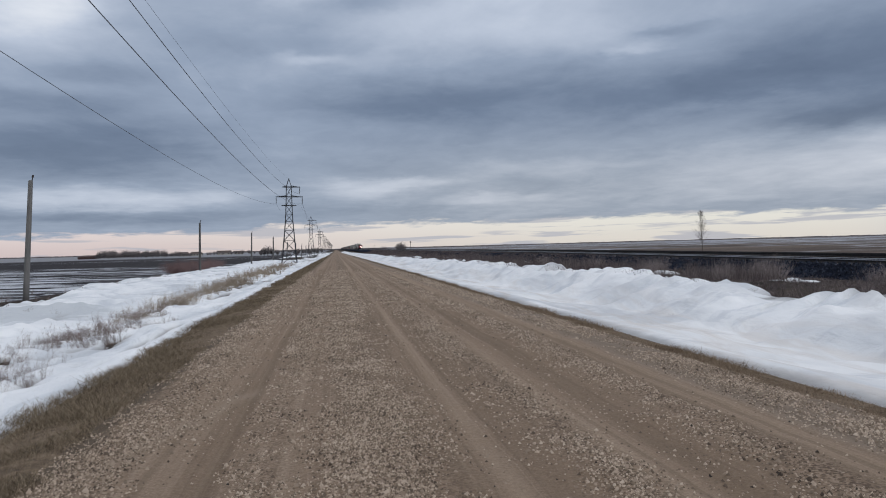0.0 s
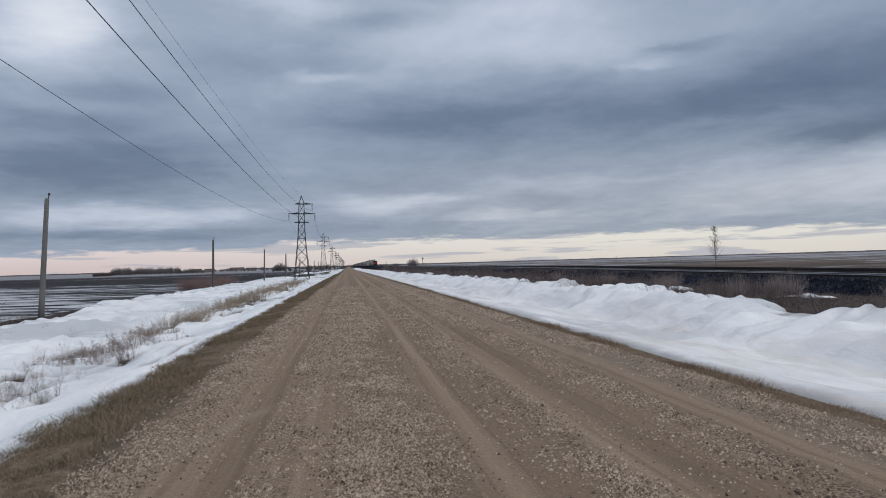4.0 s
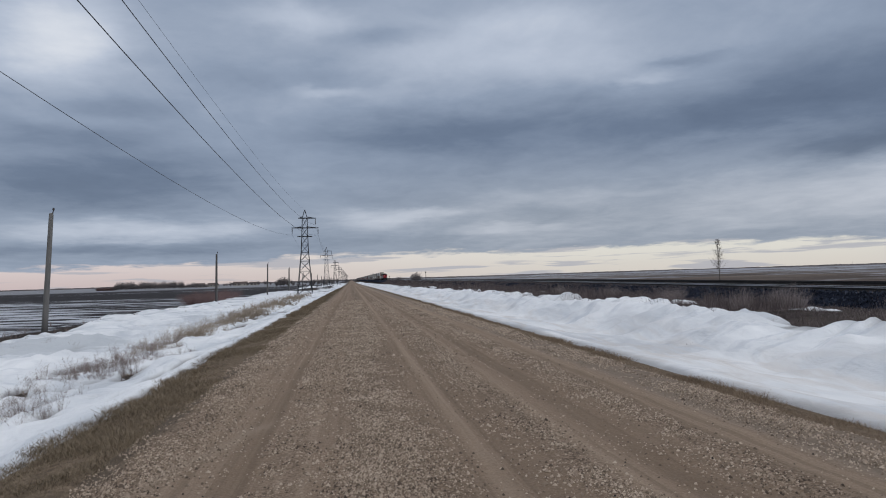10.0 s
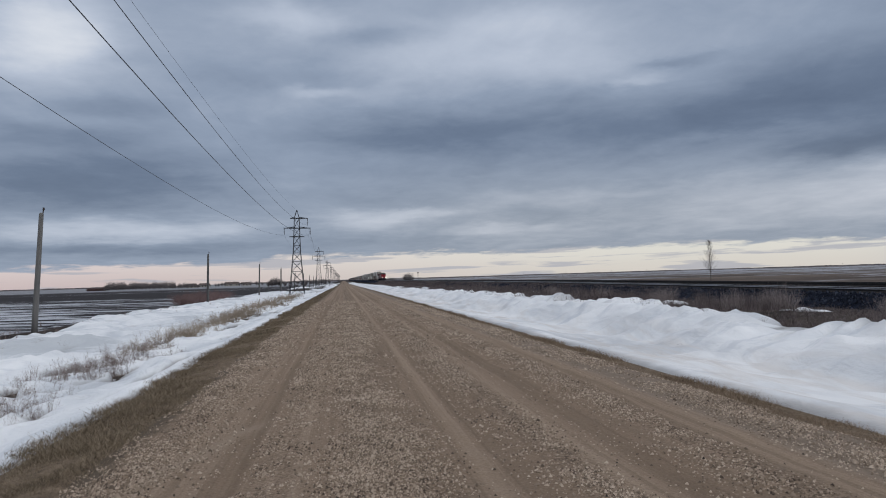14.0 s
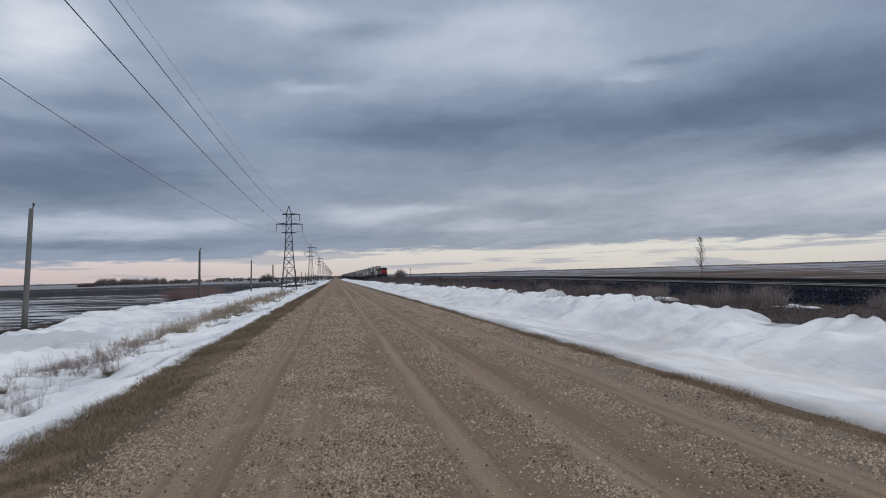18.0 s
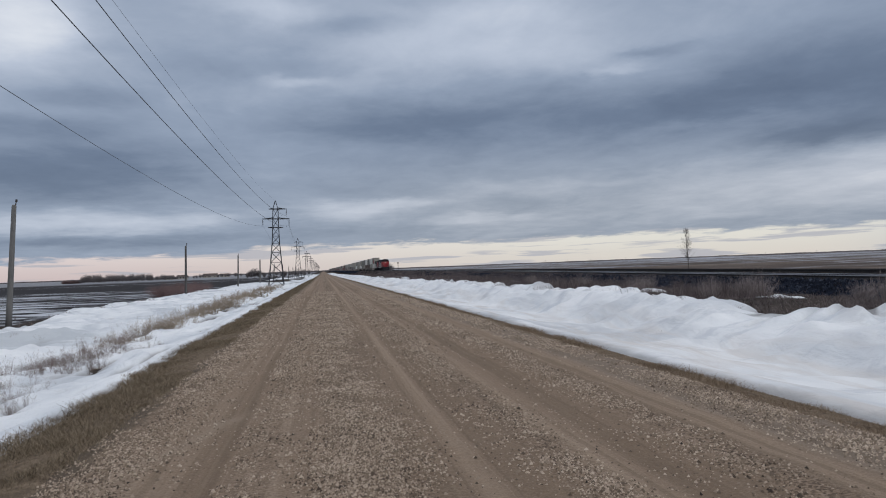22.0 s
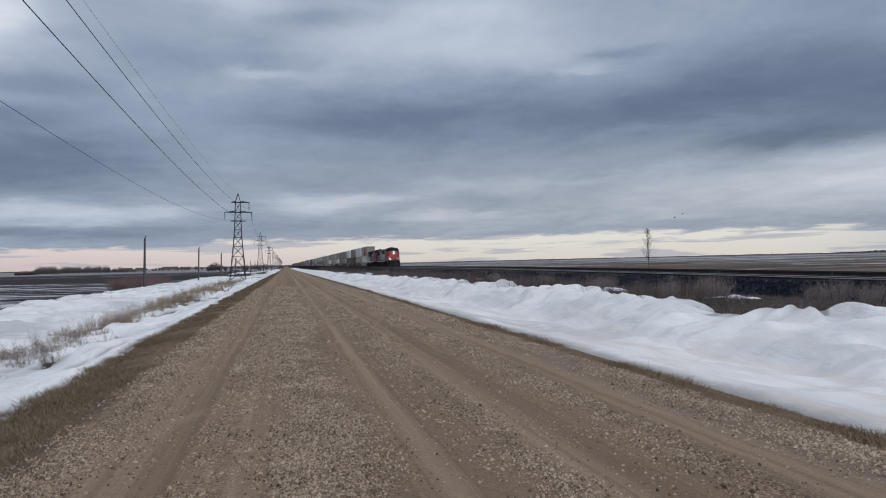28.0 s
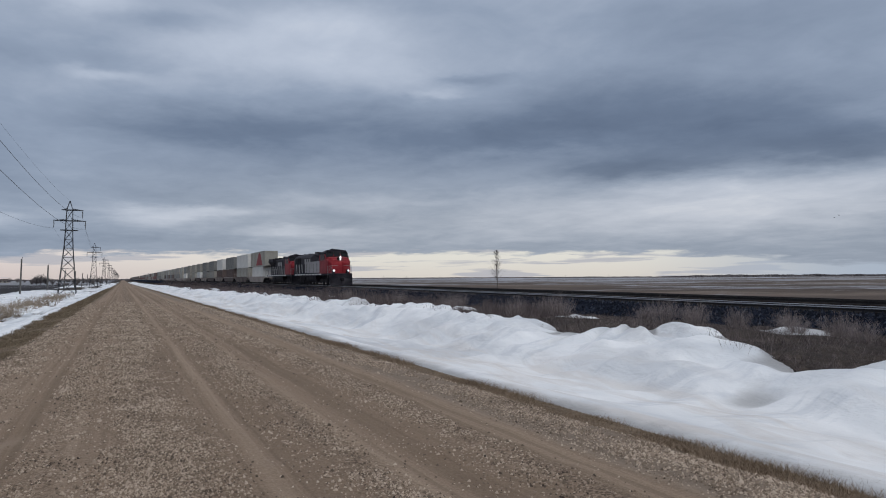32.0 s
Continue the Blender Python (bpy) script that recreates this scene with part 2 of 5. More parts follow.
    # a wheel track that swerves across from the verge into the rut
    swerve = math_("SUBTRACT", x, math_("ADD", math_("MULTIPLY", math_("SUBTRACT", py, 8.5), 0.29), -0.95))
    swerve = math_("DIVIDE", swerve, 0.1)
    swerve = math_("MULTIPLY", math_("EXPONENT", math_("MULTIPLY", math_("MULTIPLY", swerve, swerve), -1.0)), span_(py, 9.0, 8.0))
    base = mix_(math_("MULTIPLY", swerve, 0.7), base, (0.3, 0.232, 0.172))
    sod = math_("ADD", px, math_("MULTIPLY", math_("SUBTRACT", noise_(pos, 2.2, 5.0, 0.65), 0.5), 0.55))
    base = mix_(span_(sod, -1.95, -2.2), base, mix_(grain, (0.05, 0.038, 0.027), (0.17, 0.128, 0.09)))
    base = mix_(span_(sod, 4.55, 4.8), base, mix_(grain, (0.07, 0.05, 0.034), (0.22, 0.165, 0.115)))
    links.new(base, shader.inputs["Base Color"])
    shader.inputs["Roughness"].default_value = 0.92
    shader.inputs["Specular IOR Level"].default_value = 0.2
    b = nodes.new("ShaderNodeBump")
    b.inputs["Strength"].default_value, b.inputs["Distance"].default_value = 0.7, 0.02
    links.new(math_("SUBTRACT", math_("ADD", grain, math_("MULTIPLY", noise_(pos, 9.0, 4.0), 0.8)), math_("MULTIPLY", pebble.outputs["Distance"], 0.6)), b.inputs["Height"])
    links.new(b.outputs[0], shader.inputs["Normal"])
    return m


def snow_material():
    m = bpy.data.materials.new("old_snow")
    m.use_nodes = True
    nodes, links, put, math_, noise_, ramp_, span_, mix_, vec_, parts_ = graph(m.node_tree)
    shader = nodes["Principled BSDF"]
    pos = nodes.new("ShaderNodeTexCoord").outputs["Object"]
    px, py, pz = parts_(pos)
    drift = noise_(vec_(math_("MULTIPLY", px, 0.5), math_("MULTIPLY", py, 0.22), pz), 1.0, 5.0, 0.55, 0.6)
    dirt = noise_(pos, 1.1, 6.0, 0.65, 0.4)
    wind = noise_(vec_(math_("MULTIPLY", px, 0.4), math_("MULTIPLY", py, 1.1), 4.0), 1.0, 7.0, 0.66, 0.5)
    crust = noise_(pos, 14.0, 5.0, 0.6)
    col = ramp_(drift, ((0.3, (0.58, 0.605, 0.64)), (0.45, (0.75, 0.765, 0.785)), (0.62, (0.86, 0.865, 0.875))))
    col = mix_(span_(dirt, 0.58, 0.8, 0.0, 0.4), col, (0.44, 0.42, 0.41))
    col = mix_(span_(wind, 0.53, 0.66, 0.0, 0.5), col, (0.5, 0.53, 0.58))
    ice = noise_(vec_(math_("MULTIPLY", px, 0.16), math_("MULTIPLY", py, 0.07), 8.0), 1.0, 6.0, 0.6, 0.8)
    col = mix_(span_(ice, 0.54, 0.62, 0.0, 0.6), col, (0.44, 0.465, 0.505))
    pond_x = math_("DIVIDE", math_("ADD", px, 12.6), 3.2)
    pond_y = math_("DIVIDE", math_("SUBTRACT", py, 31.5), 5.0)
    pond = math_("ADD", math_("SQRT", math_("ADD", math_("MULTIPLY", pond_x, pond_x), math_("MULTIPLY", pond_y, pond_y))), math_("MULTIPLY", math_("SUBTRACT", dirt, 0.5), 1.2))
    col = mix_(span_(pond, 1.1, 0.7, 0.0, 0.8), col, mix_(crust, (0.4, 0.43, 0.46), (0.56, 0.58, 0.6)))
    silt = noise_(vec_(math_("MULTIPLY", px, 1.1), math_("MULTIPLY", py, 0.2), 6.0), 1.0, 7.0, 0.65, 0.7)
    low = math_("MULTIPLY", span_(px, 4.5, 5.3), span_(px, 10.0, 7.4))
    col = mix_(math_("MULTIPLY", low, span_(silt, 0.44, 0.64, 0.12, 0.6)), col, (0.56, 0.5, 0.45))
    soot = noise_(vec_(math_("MULTIPLY", px, 0.7), math_("MULTIPLY", py, 0.45), 3.0), 1.0, 6.0, 0.6, 0.5)
    col = mix_(math_("MULTIPLY", span_(px, 9.2, 11.2), span_(soot, 0.48, 0.6, 0.0, 0.6)), col, (0.46, 0.455, 0.465))
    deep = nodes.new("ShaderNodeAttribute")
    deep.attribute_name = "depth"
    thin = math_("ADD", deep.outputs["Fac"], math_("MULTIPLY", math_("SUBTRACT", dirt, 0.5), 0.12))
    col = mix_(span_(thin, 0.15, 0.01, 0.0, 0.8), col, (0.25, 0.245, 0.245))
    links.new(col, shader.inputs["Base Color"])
    shader.inputs["Roughness"].default_value = 0.62
    shader.inputs["Specular IOR Level"].default_value = 0.35
    shader.inputs["Subsurface Weight"].default_value = 0.0
    b = nodes.new("ShaderNodeBump")
    b.inputs["Strength"].default_value, b.inputs["Distance"].default_value = 0.6, 0.12
    links.new(math_("ADD", math_("MULTIPLY", crust, 0.16), noise_(vec_(px, math_("MULTIPLY", py, 0.5), pz), 2.4, 5.0, 0.6, 0.5)), b.inputs["Height"])
    links.new(b.outputs[0], shader.inputs["Normal"])
    return m


def ground_material():
    """Dead grass by the road, thawing ploughed soil to the west, stubble and old snow to the east."""
    m = bpy.data.materials.new("thawing_prairie")
    m.use_nodes = True
    nodes, links, put, math_, noise_, ramp_, span_, mix_, vec_, parts_ = graph(m.node_tree)
    shader = nodes["Principled BSDF"]
    pos = nodes.new("ShaderNodeTexCoord").outputs["Object"]
    px, py, pz = parts_(pos)
    fine = noise_(pos, 7.0, 6.0, 0.7)
    mid = noise_(pos, 0.5, 5.0, 0.6)
    grass = ramp_(math_("ADD", math_("MULTIPLY", fine, 0.6), math_("MULTIPLY", mid, 0.4)),
                  ((0.32, (0.012, 0.009, 0.009)), (0.5, (0.042, 0.032, 0.027)), (0.7, (0.115, 0.09, 0.074))))
    mat_tan = ramp_(fine, ((0.3, (0.07, 0.051, 0.035)), (0.5, (0.16, 0.117, 0.081)), (0.7, (0.28, 0.21, 0.15))))
    grass = mix_(math_("MULTIPLY", span_(px, -4.6, -3.6), span_(px, 6.2, 5.6)), grass, mat_tan)
    # west: ploughed soil, snow left in the furrows
    rows = noise_(vec_(math_("MULTIPLY", px, 0.05), math_("MULTIPLY", py, 0.24), 0.0), 1.0, 12.0, 0.76, 0.6)
    wide = noise_(vec_(math_("MULTIPLY", px, 0.006), math_("MULTIPLY", py, 0.012), 4.0), 1.0, 4.0, 0.6)
    soil = ramp_(math_("ADD", math_("MULTIPLY", fine, 0.5), math_("MULTIPLY", mid, 0.5)), ((0.3, (0.012, 0.011, 0.014)), (0.7, (0.04, 0.035, 0.036))))
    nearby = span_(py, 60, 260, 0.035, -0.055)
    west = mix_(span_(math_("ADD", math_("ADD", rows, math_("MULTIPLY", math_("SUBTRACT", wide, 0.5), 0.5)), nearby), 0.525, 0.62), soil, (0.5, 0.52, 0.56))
    # from 560 m on the whole field is mixed paler and bluer
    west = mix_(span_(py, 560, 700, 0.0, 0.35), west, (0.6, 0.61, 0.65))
    # east: dark stubble, streaks of snow thicker with distance
    far = math_("SQRT", math_("ADD", math_("MULTIPLY", px, px), math_("MULTIPLY", py, py)))
    rows2 = noise_(vec_(math_("MULTIPLY", px, 0.016), math_("MULTIPLY", py, 0.02), 9.0), 1.0, 10.0, 0.76, 0.8)
    rows3 = noise_(vec_(math_("MULTIPLY", px, 0.0018), math_("MULTIPLY", py, 0.0028), 2.0), 1.0, 6.0, 0.62, 0.6)
    stub = ramp_(math_("ADD", math_("MULTIPLY", fine, 0.2), math_("MULTIPLY", noise_(vec_(math_("MULTIPLY", px, 0.012), math_("MULTIPLY", py, 0.02), 1.0), 1.0, 9.0, 0.74), 0.8)),
                 ((0.35, (0.034, 0.027, 0.023)), (0.5, (0.085, 0.064, 0.052)), (0.64, (0.2, 0.16, 0.132))))
    patch = math_("ADD", math_("ADD", math_("MULTIPLY", rows2, 0.62), math_("MULTIPLY", rows3, 0.5)), span_(far, 120, 800, -0.04, 0.01))
    east = mix_(span_(patch, 0.53, 0.62, 0.0, 0.8), stub, (0.42, 0.44, 0.49))
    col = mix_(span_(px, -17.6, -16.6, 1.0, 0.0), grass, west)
    col = mix_(span_(px, 33, 37), col, east)
    links.new(col, shader.inputs["Base Color"])
    shader.inputs["Roughness"].default_value = 0.95
    shader.inputs["Specular IOR Level"].default_value = 0.15
    b = nodes.new("ShaderNodeBump")
    b.inputs["Strength"].default_value, b.inputs["Distance"].default_value = 0.8, 0.05
    links.new(fine, b.inputs["Height"])
    links.new(b.outputs[0], shader.inputs["Normal"])
    return m
# ---- the lie of the land ----
def interp(x, xs, ys):
    return np.interp(x, xs, ys)


def fade(a, b, x):
    u = np.clip((x - a) / (b - a), 0, 1)
    return u * u * (3 - 2 * u)


def base(y):
    """The road falls very gently away."""
    return -0.0028 * np.clip(y, 0, 620)


class Bumps:
    """Smooth random relief from a few hundred waves."""

    def __init__(self, seed, size, count=24, stretch=1.0):
        r = np.random.default_rng(seed)
        a = r.uniform(0, 2 * math.pi, count)
        k = 2 * math.pi / (size * r.uniform(0.5, 2.0, count))
        self.kx, self.ky, self.p = k * np.cos(a), k * np.sin(a) / stretch, r.uniform(0, 6.28, count)
        self.norm = 1.4 / math.sqrt(count)

    def __call__(self, x, y):
        s = 0
        for kx, ky, p in zip(self.kx, self.ky, self.p):
            s = s + np.sin(kx * x + ky * y + p)
        return s * self.norm


rough_big, rough_mid, rough_small = Bumps(1, 14, 20, 1.6), Bumps(2, 3.2, 24, 1.6), Bumps(3, 0.9, 30, 1.3)
frost, comb = Bumps(7, 1.5, 30, 2.2), Bumps(9, 1.7, 30, 1.0)
edge_w, edge_e, edge_f = Bumps(4, 5.0, 20, 1.8), Bumps(5, 4.0, 20, 1.6), Bumps(6, 12.0, 16, 2.0)

SECTION_X = (-400, -60, -19, -16.5, -13, -9, -6, -4.4, -3.4, -2.5, -2.0, 1.2, 4.4, 4.9, 5.4, 6.6, 8.3, 9.6, 10.6, 15, 20, 22, 30, 36, 60, 400)
SECTION_Z = (-0.6, -0.6, -0.62, -0.60, -0.78, -0.85, -0.78, -0.52, -0.20, -0.05, -0.05, -0.05, -0.05, -0.05, -0.12, -0.38, -0.48, -0.12, 0.06, 0.05, -0.2, -0.3, -0.35, -0.5, -0.5, -0.4)


def land(x, y):
    z = interp(x, SECTION_X, SECTION_Z) + base(y)
    off = fade(-2.6, -4.5, x) + fade(5.2, 7.0, x)
    near = 1 - fade(250, 600, np.hypot(x, y))
    return z + off * near * (0.035 * rough_mid(x, y) + 0.02 * rough_small(x, y))


# bare patches in the snow: x, y, half widths
BARE_EAST = ((12.6, 27.5, 0.8, 1.2), (12.9, 34.0, 1.0, 2.0), (12.2, 44.0, 0.6, 2.0), (12.2, 62.0, 0.9, 3.0), (11.2, 80.0, 0.6, 3.0),
             (11.8, 100.0, 0.8, 4.0), (10.6, 124.0, 0.6, 5.0), (11.5, 160.0, 1.0, 8.0), (11.9, 15.5, 0.55, 0.3), (11.4, 13.6, 0.5, 0.25), (11.6, 22.0, 0.35, 0.8), (10.9, 24.5, 0.2, 0.5), (10.5, 21.6, 0.3, 0.22), (10.7, 26.8, 0.25, 0.4), (10.6, 31.0, 0.25, 0.5), (10.9, 16.3, 0.3, 0.12), (10.8, 13.0, 0.3, 0.12), (10.3, 13.7, 0.5, 0.11), (10.0, 14.9, 0.45, 0.1), (10.6, 37.0, 0.3, 0.7), (10.7, 47.0, 0.3, 0.9))
# larger tongues: x, y, half length, half width, direction in degrees
THAWED = ((15.3, 12.4, 6.0, 1.35, 37), (14.2, 18.4, 3.4, 1.2, 42), (21.0, 11.5, 4.0, 2.0, 30))
# along the bank: the snow's depth on the crest, and where its far edge runs
CREST_Y = (0, 6, 8.5, 10.5, 12.5, 14, 15.5, 17, 18.4, 20, 23, 28, 38, 55, 100, 300)
CREST = (0.2, 0.12, 0.12, 0.32, 0.36, 0.2, 0.09, 0.06, 0.26, 0.3, 0.32, 0.36, 0.3, 0.27, 0.22, 0.12)
EDGE_Y = (0, 9, 11, 13, 15, 17, 20, 30, 60, 120, 300)
EDGE_X = (12.3, 11.6, 11.9, 11.9, 11.7, 11.6, 11.7, 11.8, 11.9, 11.6, 11.3)
PATCHES = ((19.3, 16.6, 2.8, 0.9, 42), (17.2, 25.0, 1.9, 0.6, 40), (16.0, 33.0, 1.6, 0.6, 40), (19.0, 46.0, 3.0, 1.0, 60), (17.4, 58.0, 4.0, 0.7, 84), (20.0, 74.0, 6.0, 0.7, 86), (15.6, 90.0, 7.0, 0.8, 88), (18.4, 120.0, 9.0, 0.9, 88), (16.0, 150.0, 12.0, 1.0, 89))
BARE_WEST = ((-5.5, 13.4, 0.5, 0.75), (-6.1, 21.0, 0.55, 0.9), (-4.45, 18.3, 0.22, 1.3), (-5.75, 25.3, 0.5, 1.0), (-5.9, 40.4, 0.5, 2.4), (-4.9, 15.8, 0.25, 0.6),
             (-6.9, 17.5, 0.4, 0.9), (-4.6, 29.0, 0.3, 1.2), (-5.0, 55.0, 0.5, 4.0), (-7.6, 52.0, 0.9, 6.0), (-7.8, 85.0, 1.1, 10.0), (-5.4, 75.0, 0.5, 4.0),
             (-7.0, 33.0, 0.5, 2.5), (-5.6, 105.0, 0.6, 8.0), (-8.6, 118.0, 1.2, 12.0), (-5.2, 140.0, 0.8, 8.0), (-9.5, 150.0, 3.0, 3.0))


def bare(x, y, spots):
    g = 0
    for sx, sy, wx, wy in spots:
        g = np.maximum(g, np.exp(-(((x - sx) / wx) ** 2 + ((y - sy) / wy) ** 2)))
    return g


def tongue(x, y, spots, steep=2.0):
    g = 0
    for sx, sy, long, wide, turn in spots:
        c, s = math.cos(radians(turn)), math.sin(radians(turn))
        u, v = ((x - sx) * c + (y - sy) * s) / long, ((y - sy) * c - (x - sx) * s) / wide
        g = np.maximum(g, np.exp(-((u * u + v * v) ** steep)))
    return g


def snow_east(x, y):
    """Depth of the snow between road and rails; below zero: none."""
    ragged = 0.16 * edge_w(x * 2.2, y * 1.4)
    depth = 0.19 * fade(5.22 + 0.4 * ragged, 5.9, x) - 0.035 + 0.012 * rough_mid(x * 0.7, y * 0.4)
    # the bank: lobes that hang down into the ditch, a crest along the top, then thin snow and brush
    lobe = np.sin(1.1 * (y + 1.0 * (x - 9.0)) + 1.3 * edge_f(x, y) + 0.9 * edge_e(x, y * 0.7))
    lobe = 1 - np.abs(lobe) ** 1.4 * 1.25
    far = fade(220, 60, y)
    high = np.interp(y, CREST_Y, CREST)
    foot = 7.5 + 0.22 * edge_w(x * 0.5, y) - 0.45 * lobe * far
    bank = fade(foot, foot + 2.7, x)
    slope = bank * (1 - fade(9.4, 10.8, x))
    depth = depth + bank * high * (0.85 + 0.1 * rough_big(x, y * 1.5)) + slope * 0.1 * lobe * far
    depth = depth + bank * far * (0.022 * rough_mid(x, y) + 0.03 * frost(x * 1.6, y * 1.2) + 0.016 * rough_small(x, y))
    depth = depth + bank * far * 0.05 * comb(x * 0.45, y + 0.85 * x) * (1 - 0.5 * fade(10.5, 12.0, x))
    lip = fade(9.7, 10.6, x) * far
    depth = depth - lip * 0.3 * np.clip(frost(x * 0.9, y * 0.8) + 0.5 * rough_small(x, y) - 0.75, 0, 0.8)
    back = x - np.interp(y, EDGE_Y, EDGE_X) + 0.3 * edge_f(x, y) + 0.4 * edge_e(x, y) + 0.45 * frost(x, y) + 0.3 * rough_small(x, y)
    depth = depth - 0.62 * fade(-0.9, 1.3, back)
    wx, wy = x + 0.15 * edge_w(x, y) + 0.14 * frost(x, y) + 0.06 * rough_small(x, y), y + 0.18 * edge_e(x, y) + 0.16 * frost(y, x)
    depth = depth - 0.85 * tongue(wx, wy, THAWED, 1.2) - 0.6 * bare(wx, wy, BARE_EAST)
    depth = depth - 0.12 * fade(5.4, 5.05, x)
    return np.maximum(depth, 0.22 * tongue(wx, wy, PATCHES) - 0.1)


def snow_west(x, y):
    ragged = 0.16 * edge_e(x * 2.0, y * 1.2)
    depth = 0.21 * fade(-3.36 + 0.5 * ragged, -4.1, x) - 0.03
    depth = depth + fade(-3.8, -5.5, x) * (0.026 * rough_mid(x, y) + 0.024 * frost(x, y) + 0.018 * rough_small(x, y) + 0.022 * rough_big(x, y))
    shift = 0.03 * np.clip(y - 40, 0, 400)
    depth = depth - 0.7 * fade(-15.6, -18.2, x + shift * 0.9 + 1.0 * edge_f(x, y) + 0.4 * edge_w(x, y))
    depth = depth - 0.25 * fade(110, 240, y) * (0.5 + 0.6 * rough_big(x * 1.5, y * 0.2))
    return depth - 0.55 * bare(x + 0.15 * edge_e(x, y) + 0.16 * frost(x, y), y + 0.3 * edge_w(x, y) + 0.35 * frost(y, x), BARE_WEST) * np.clip(0.75 + 0.7 * frost(x * 1.7, y * 1.2), 0, 1.3)


def sheet(name, xs, ys, height, material, keep=None):
    """A mesh over a grid of lines; keep picks the faces to hold."""
    X, Y = np.meshgrid(np.asarray(xs, float), np.asarray(ys, float))
    Z = height(X, Y)
    n, m = X.shape
    co = np.stack([X, Y, Z], -1).reshape(-1, 3)
    i = np.arange(n * m).reshape(n, m)
    quads = np.stack([i[:-1, :-1], i[:-1, 1:], i[1:, 1:], i[1:, :-1]], -1).reshape(-1, 4)
    if keep is not None:
        k = keep(X, Y)
        quads = quads[(k.reshape(-1)[quads]).any(1)]
        used = np.unique(quads)
        remap = np.zeros(n * m, int)
        remap[used] = np.arange(len(used))
        co, quads = co[used], remap[quads]
    me = bpy.data.meshes.new(name)
    me.from_pydata(co.tolist(), [], quads.tolist())
    me.polygons.foreach_set("use_smooth", [True] * len(me.polygons))
    me.materials.append(material)
    me.update()
    return new(name, me)


def steps(a, b, first, ratio):
    """Lines from a to b whose spacing grows with distance."""
    out, d = [a], first
    while out[-1] < b:
        out.append(out[-1] + d)
        d = max(first, (out[-1] - a) * ratio)
    return out


ys_near = [-400, -150, -60, -20, -8, -3] + steps(0.0, 700, 0.12, 0.017) + [760, 900, 1200, 1700, 2500, 3600, 4800]
xs_land = sorted(set([-4800, -3000, -1800, -1000, -600, -400, -250, -150, -90, -60, -40, -28, -22] + list(np.arange(-19, -2.2, 0.25)) + list(np.arange(-2, 4.8, 0.8)) + list(np.arange(4.9, 7.1, 0.13)) + list(np.arange(7.2, 23, 0.25)) + [24, 26, 28, 30, 33, 36, 45, 60, 90, 150, 250, 400, 600, 1000, 1800, 3000, 4800]))
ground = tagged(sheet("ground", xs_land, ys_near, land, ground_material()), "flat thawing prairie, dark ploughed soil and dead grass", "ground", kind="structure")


def road_height(x, y):
    crown = 0.05 * (1 - ((x - 1.2) / 3.9) ** 2)
    ruts = 0
    for cx, w, d in ((-0.95, 0.1, 0.022), (1.1, 0.15, 0.018), (2.5, 0.16, 0.018), (3.6, 0.22, 0.016), (3.97, 0.05, 0.008), (0.3, 0.35, -0.014), (1.8, 0.2, -0.014), (3.2, 0.15, -0.012), (-1.6, 0.3, -0.01)):
        ruts = ruts - d * np.exp(-((x - cx) / w) ** 2)
    edge = -0.12 * (fade(-1.9, -2.75, x) + fade(4.55, 5.25, x))
    return base(y) + crown + ruts + edge + 0.006 * rough_mid(x, y) + 0.007 * rough_small(x * 1.3, y)


road_ys = [-300, -80, -20, -5] + steps(0.0, 620, 0.1, 0.016) + [800, 1100, 1600, 2400]
road = tagged(sheet("road", np.arange(-2.8, 5.01, 0.1), road_ys, road_height, road_material()), "straight brown gravel road with pale wheel tracks", "road", kind="structure")

snow = snow_material()
snow_ys = [-60, -20, -6, -2] + steps(0.0, 900, 0.1, 0.013)
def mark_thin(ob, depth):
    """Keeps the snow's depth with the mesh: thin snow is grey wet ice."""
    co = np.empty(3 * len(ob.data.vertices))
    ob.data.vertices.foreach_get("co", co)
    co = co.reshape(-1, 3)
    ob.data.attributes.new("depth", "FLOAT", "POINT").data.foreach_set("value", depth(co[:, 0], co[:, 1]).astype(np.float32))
    return ob


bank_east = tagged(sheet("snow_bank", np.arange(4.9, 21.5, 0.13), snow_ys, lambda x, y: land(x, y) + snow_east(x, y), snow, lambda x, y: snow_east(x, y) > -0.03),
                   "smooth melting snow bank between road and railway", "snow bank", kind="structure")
bank_west = tagged(sheet("snow_bank", np.arange(-21.0, -3.1, 0.15), snow_ys, lambda x, y: land(x, y) + snow_west(x, y), snow, lambda x, y: snow_west(x, y) > -0.03),
                   "crusted snow filling the ditch beside the road", "snow bank", kind="structure")
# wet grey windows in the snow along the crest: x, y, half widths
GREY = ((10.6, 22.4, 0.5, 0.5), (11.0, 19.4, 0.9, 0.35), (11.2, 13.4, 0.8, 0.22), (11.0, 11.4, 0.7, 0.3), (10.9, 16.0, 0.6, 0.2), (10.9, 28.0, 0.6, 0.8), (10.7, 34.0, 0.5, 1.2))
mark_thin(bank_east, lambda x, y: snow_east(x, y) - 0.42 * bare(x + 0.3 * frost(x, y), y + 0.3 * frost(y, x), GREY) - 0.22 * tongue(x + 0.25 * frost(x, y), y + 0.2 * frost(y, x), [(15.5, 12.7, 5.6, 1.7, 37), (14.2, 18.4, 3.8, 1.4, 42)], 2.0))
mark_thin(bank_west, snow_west)
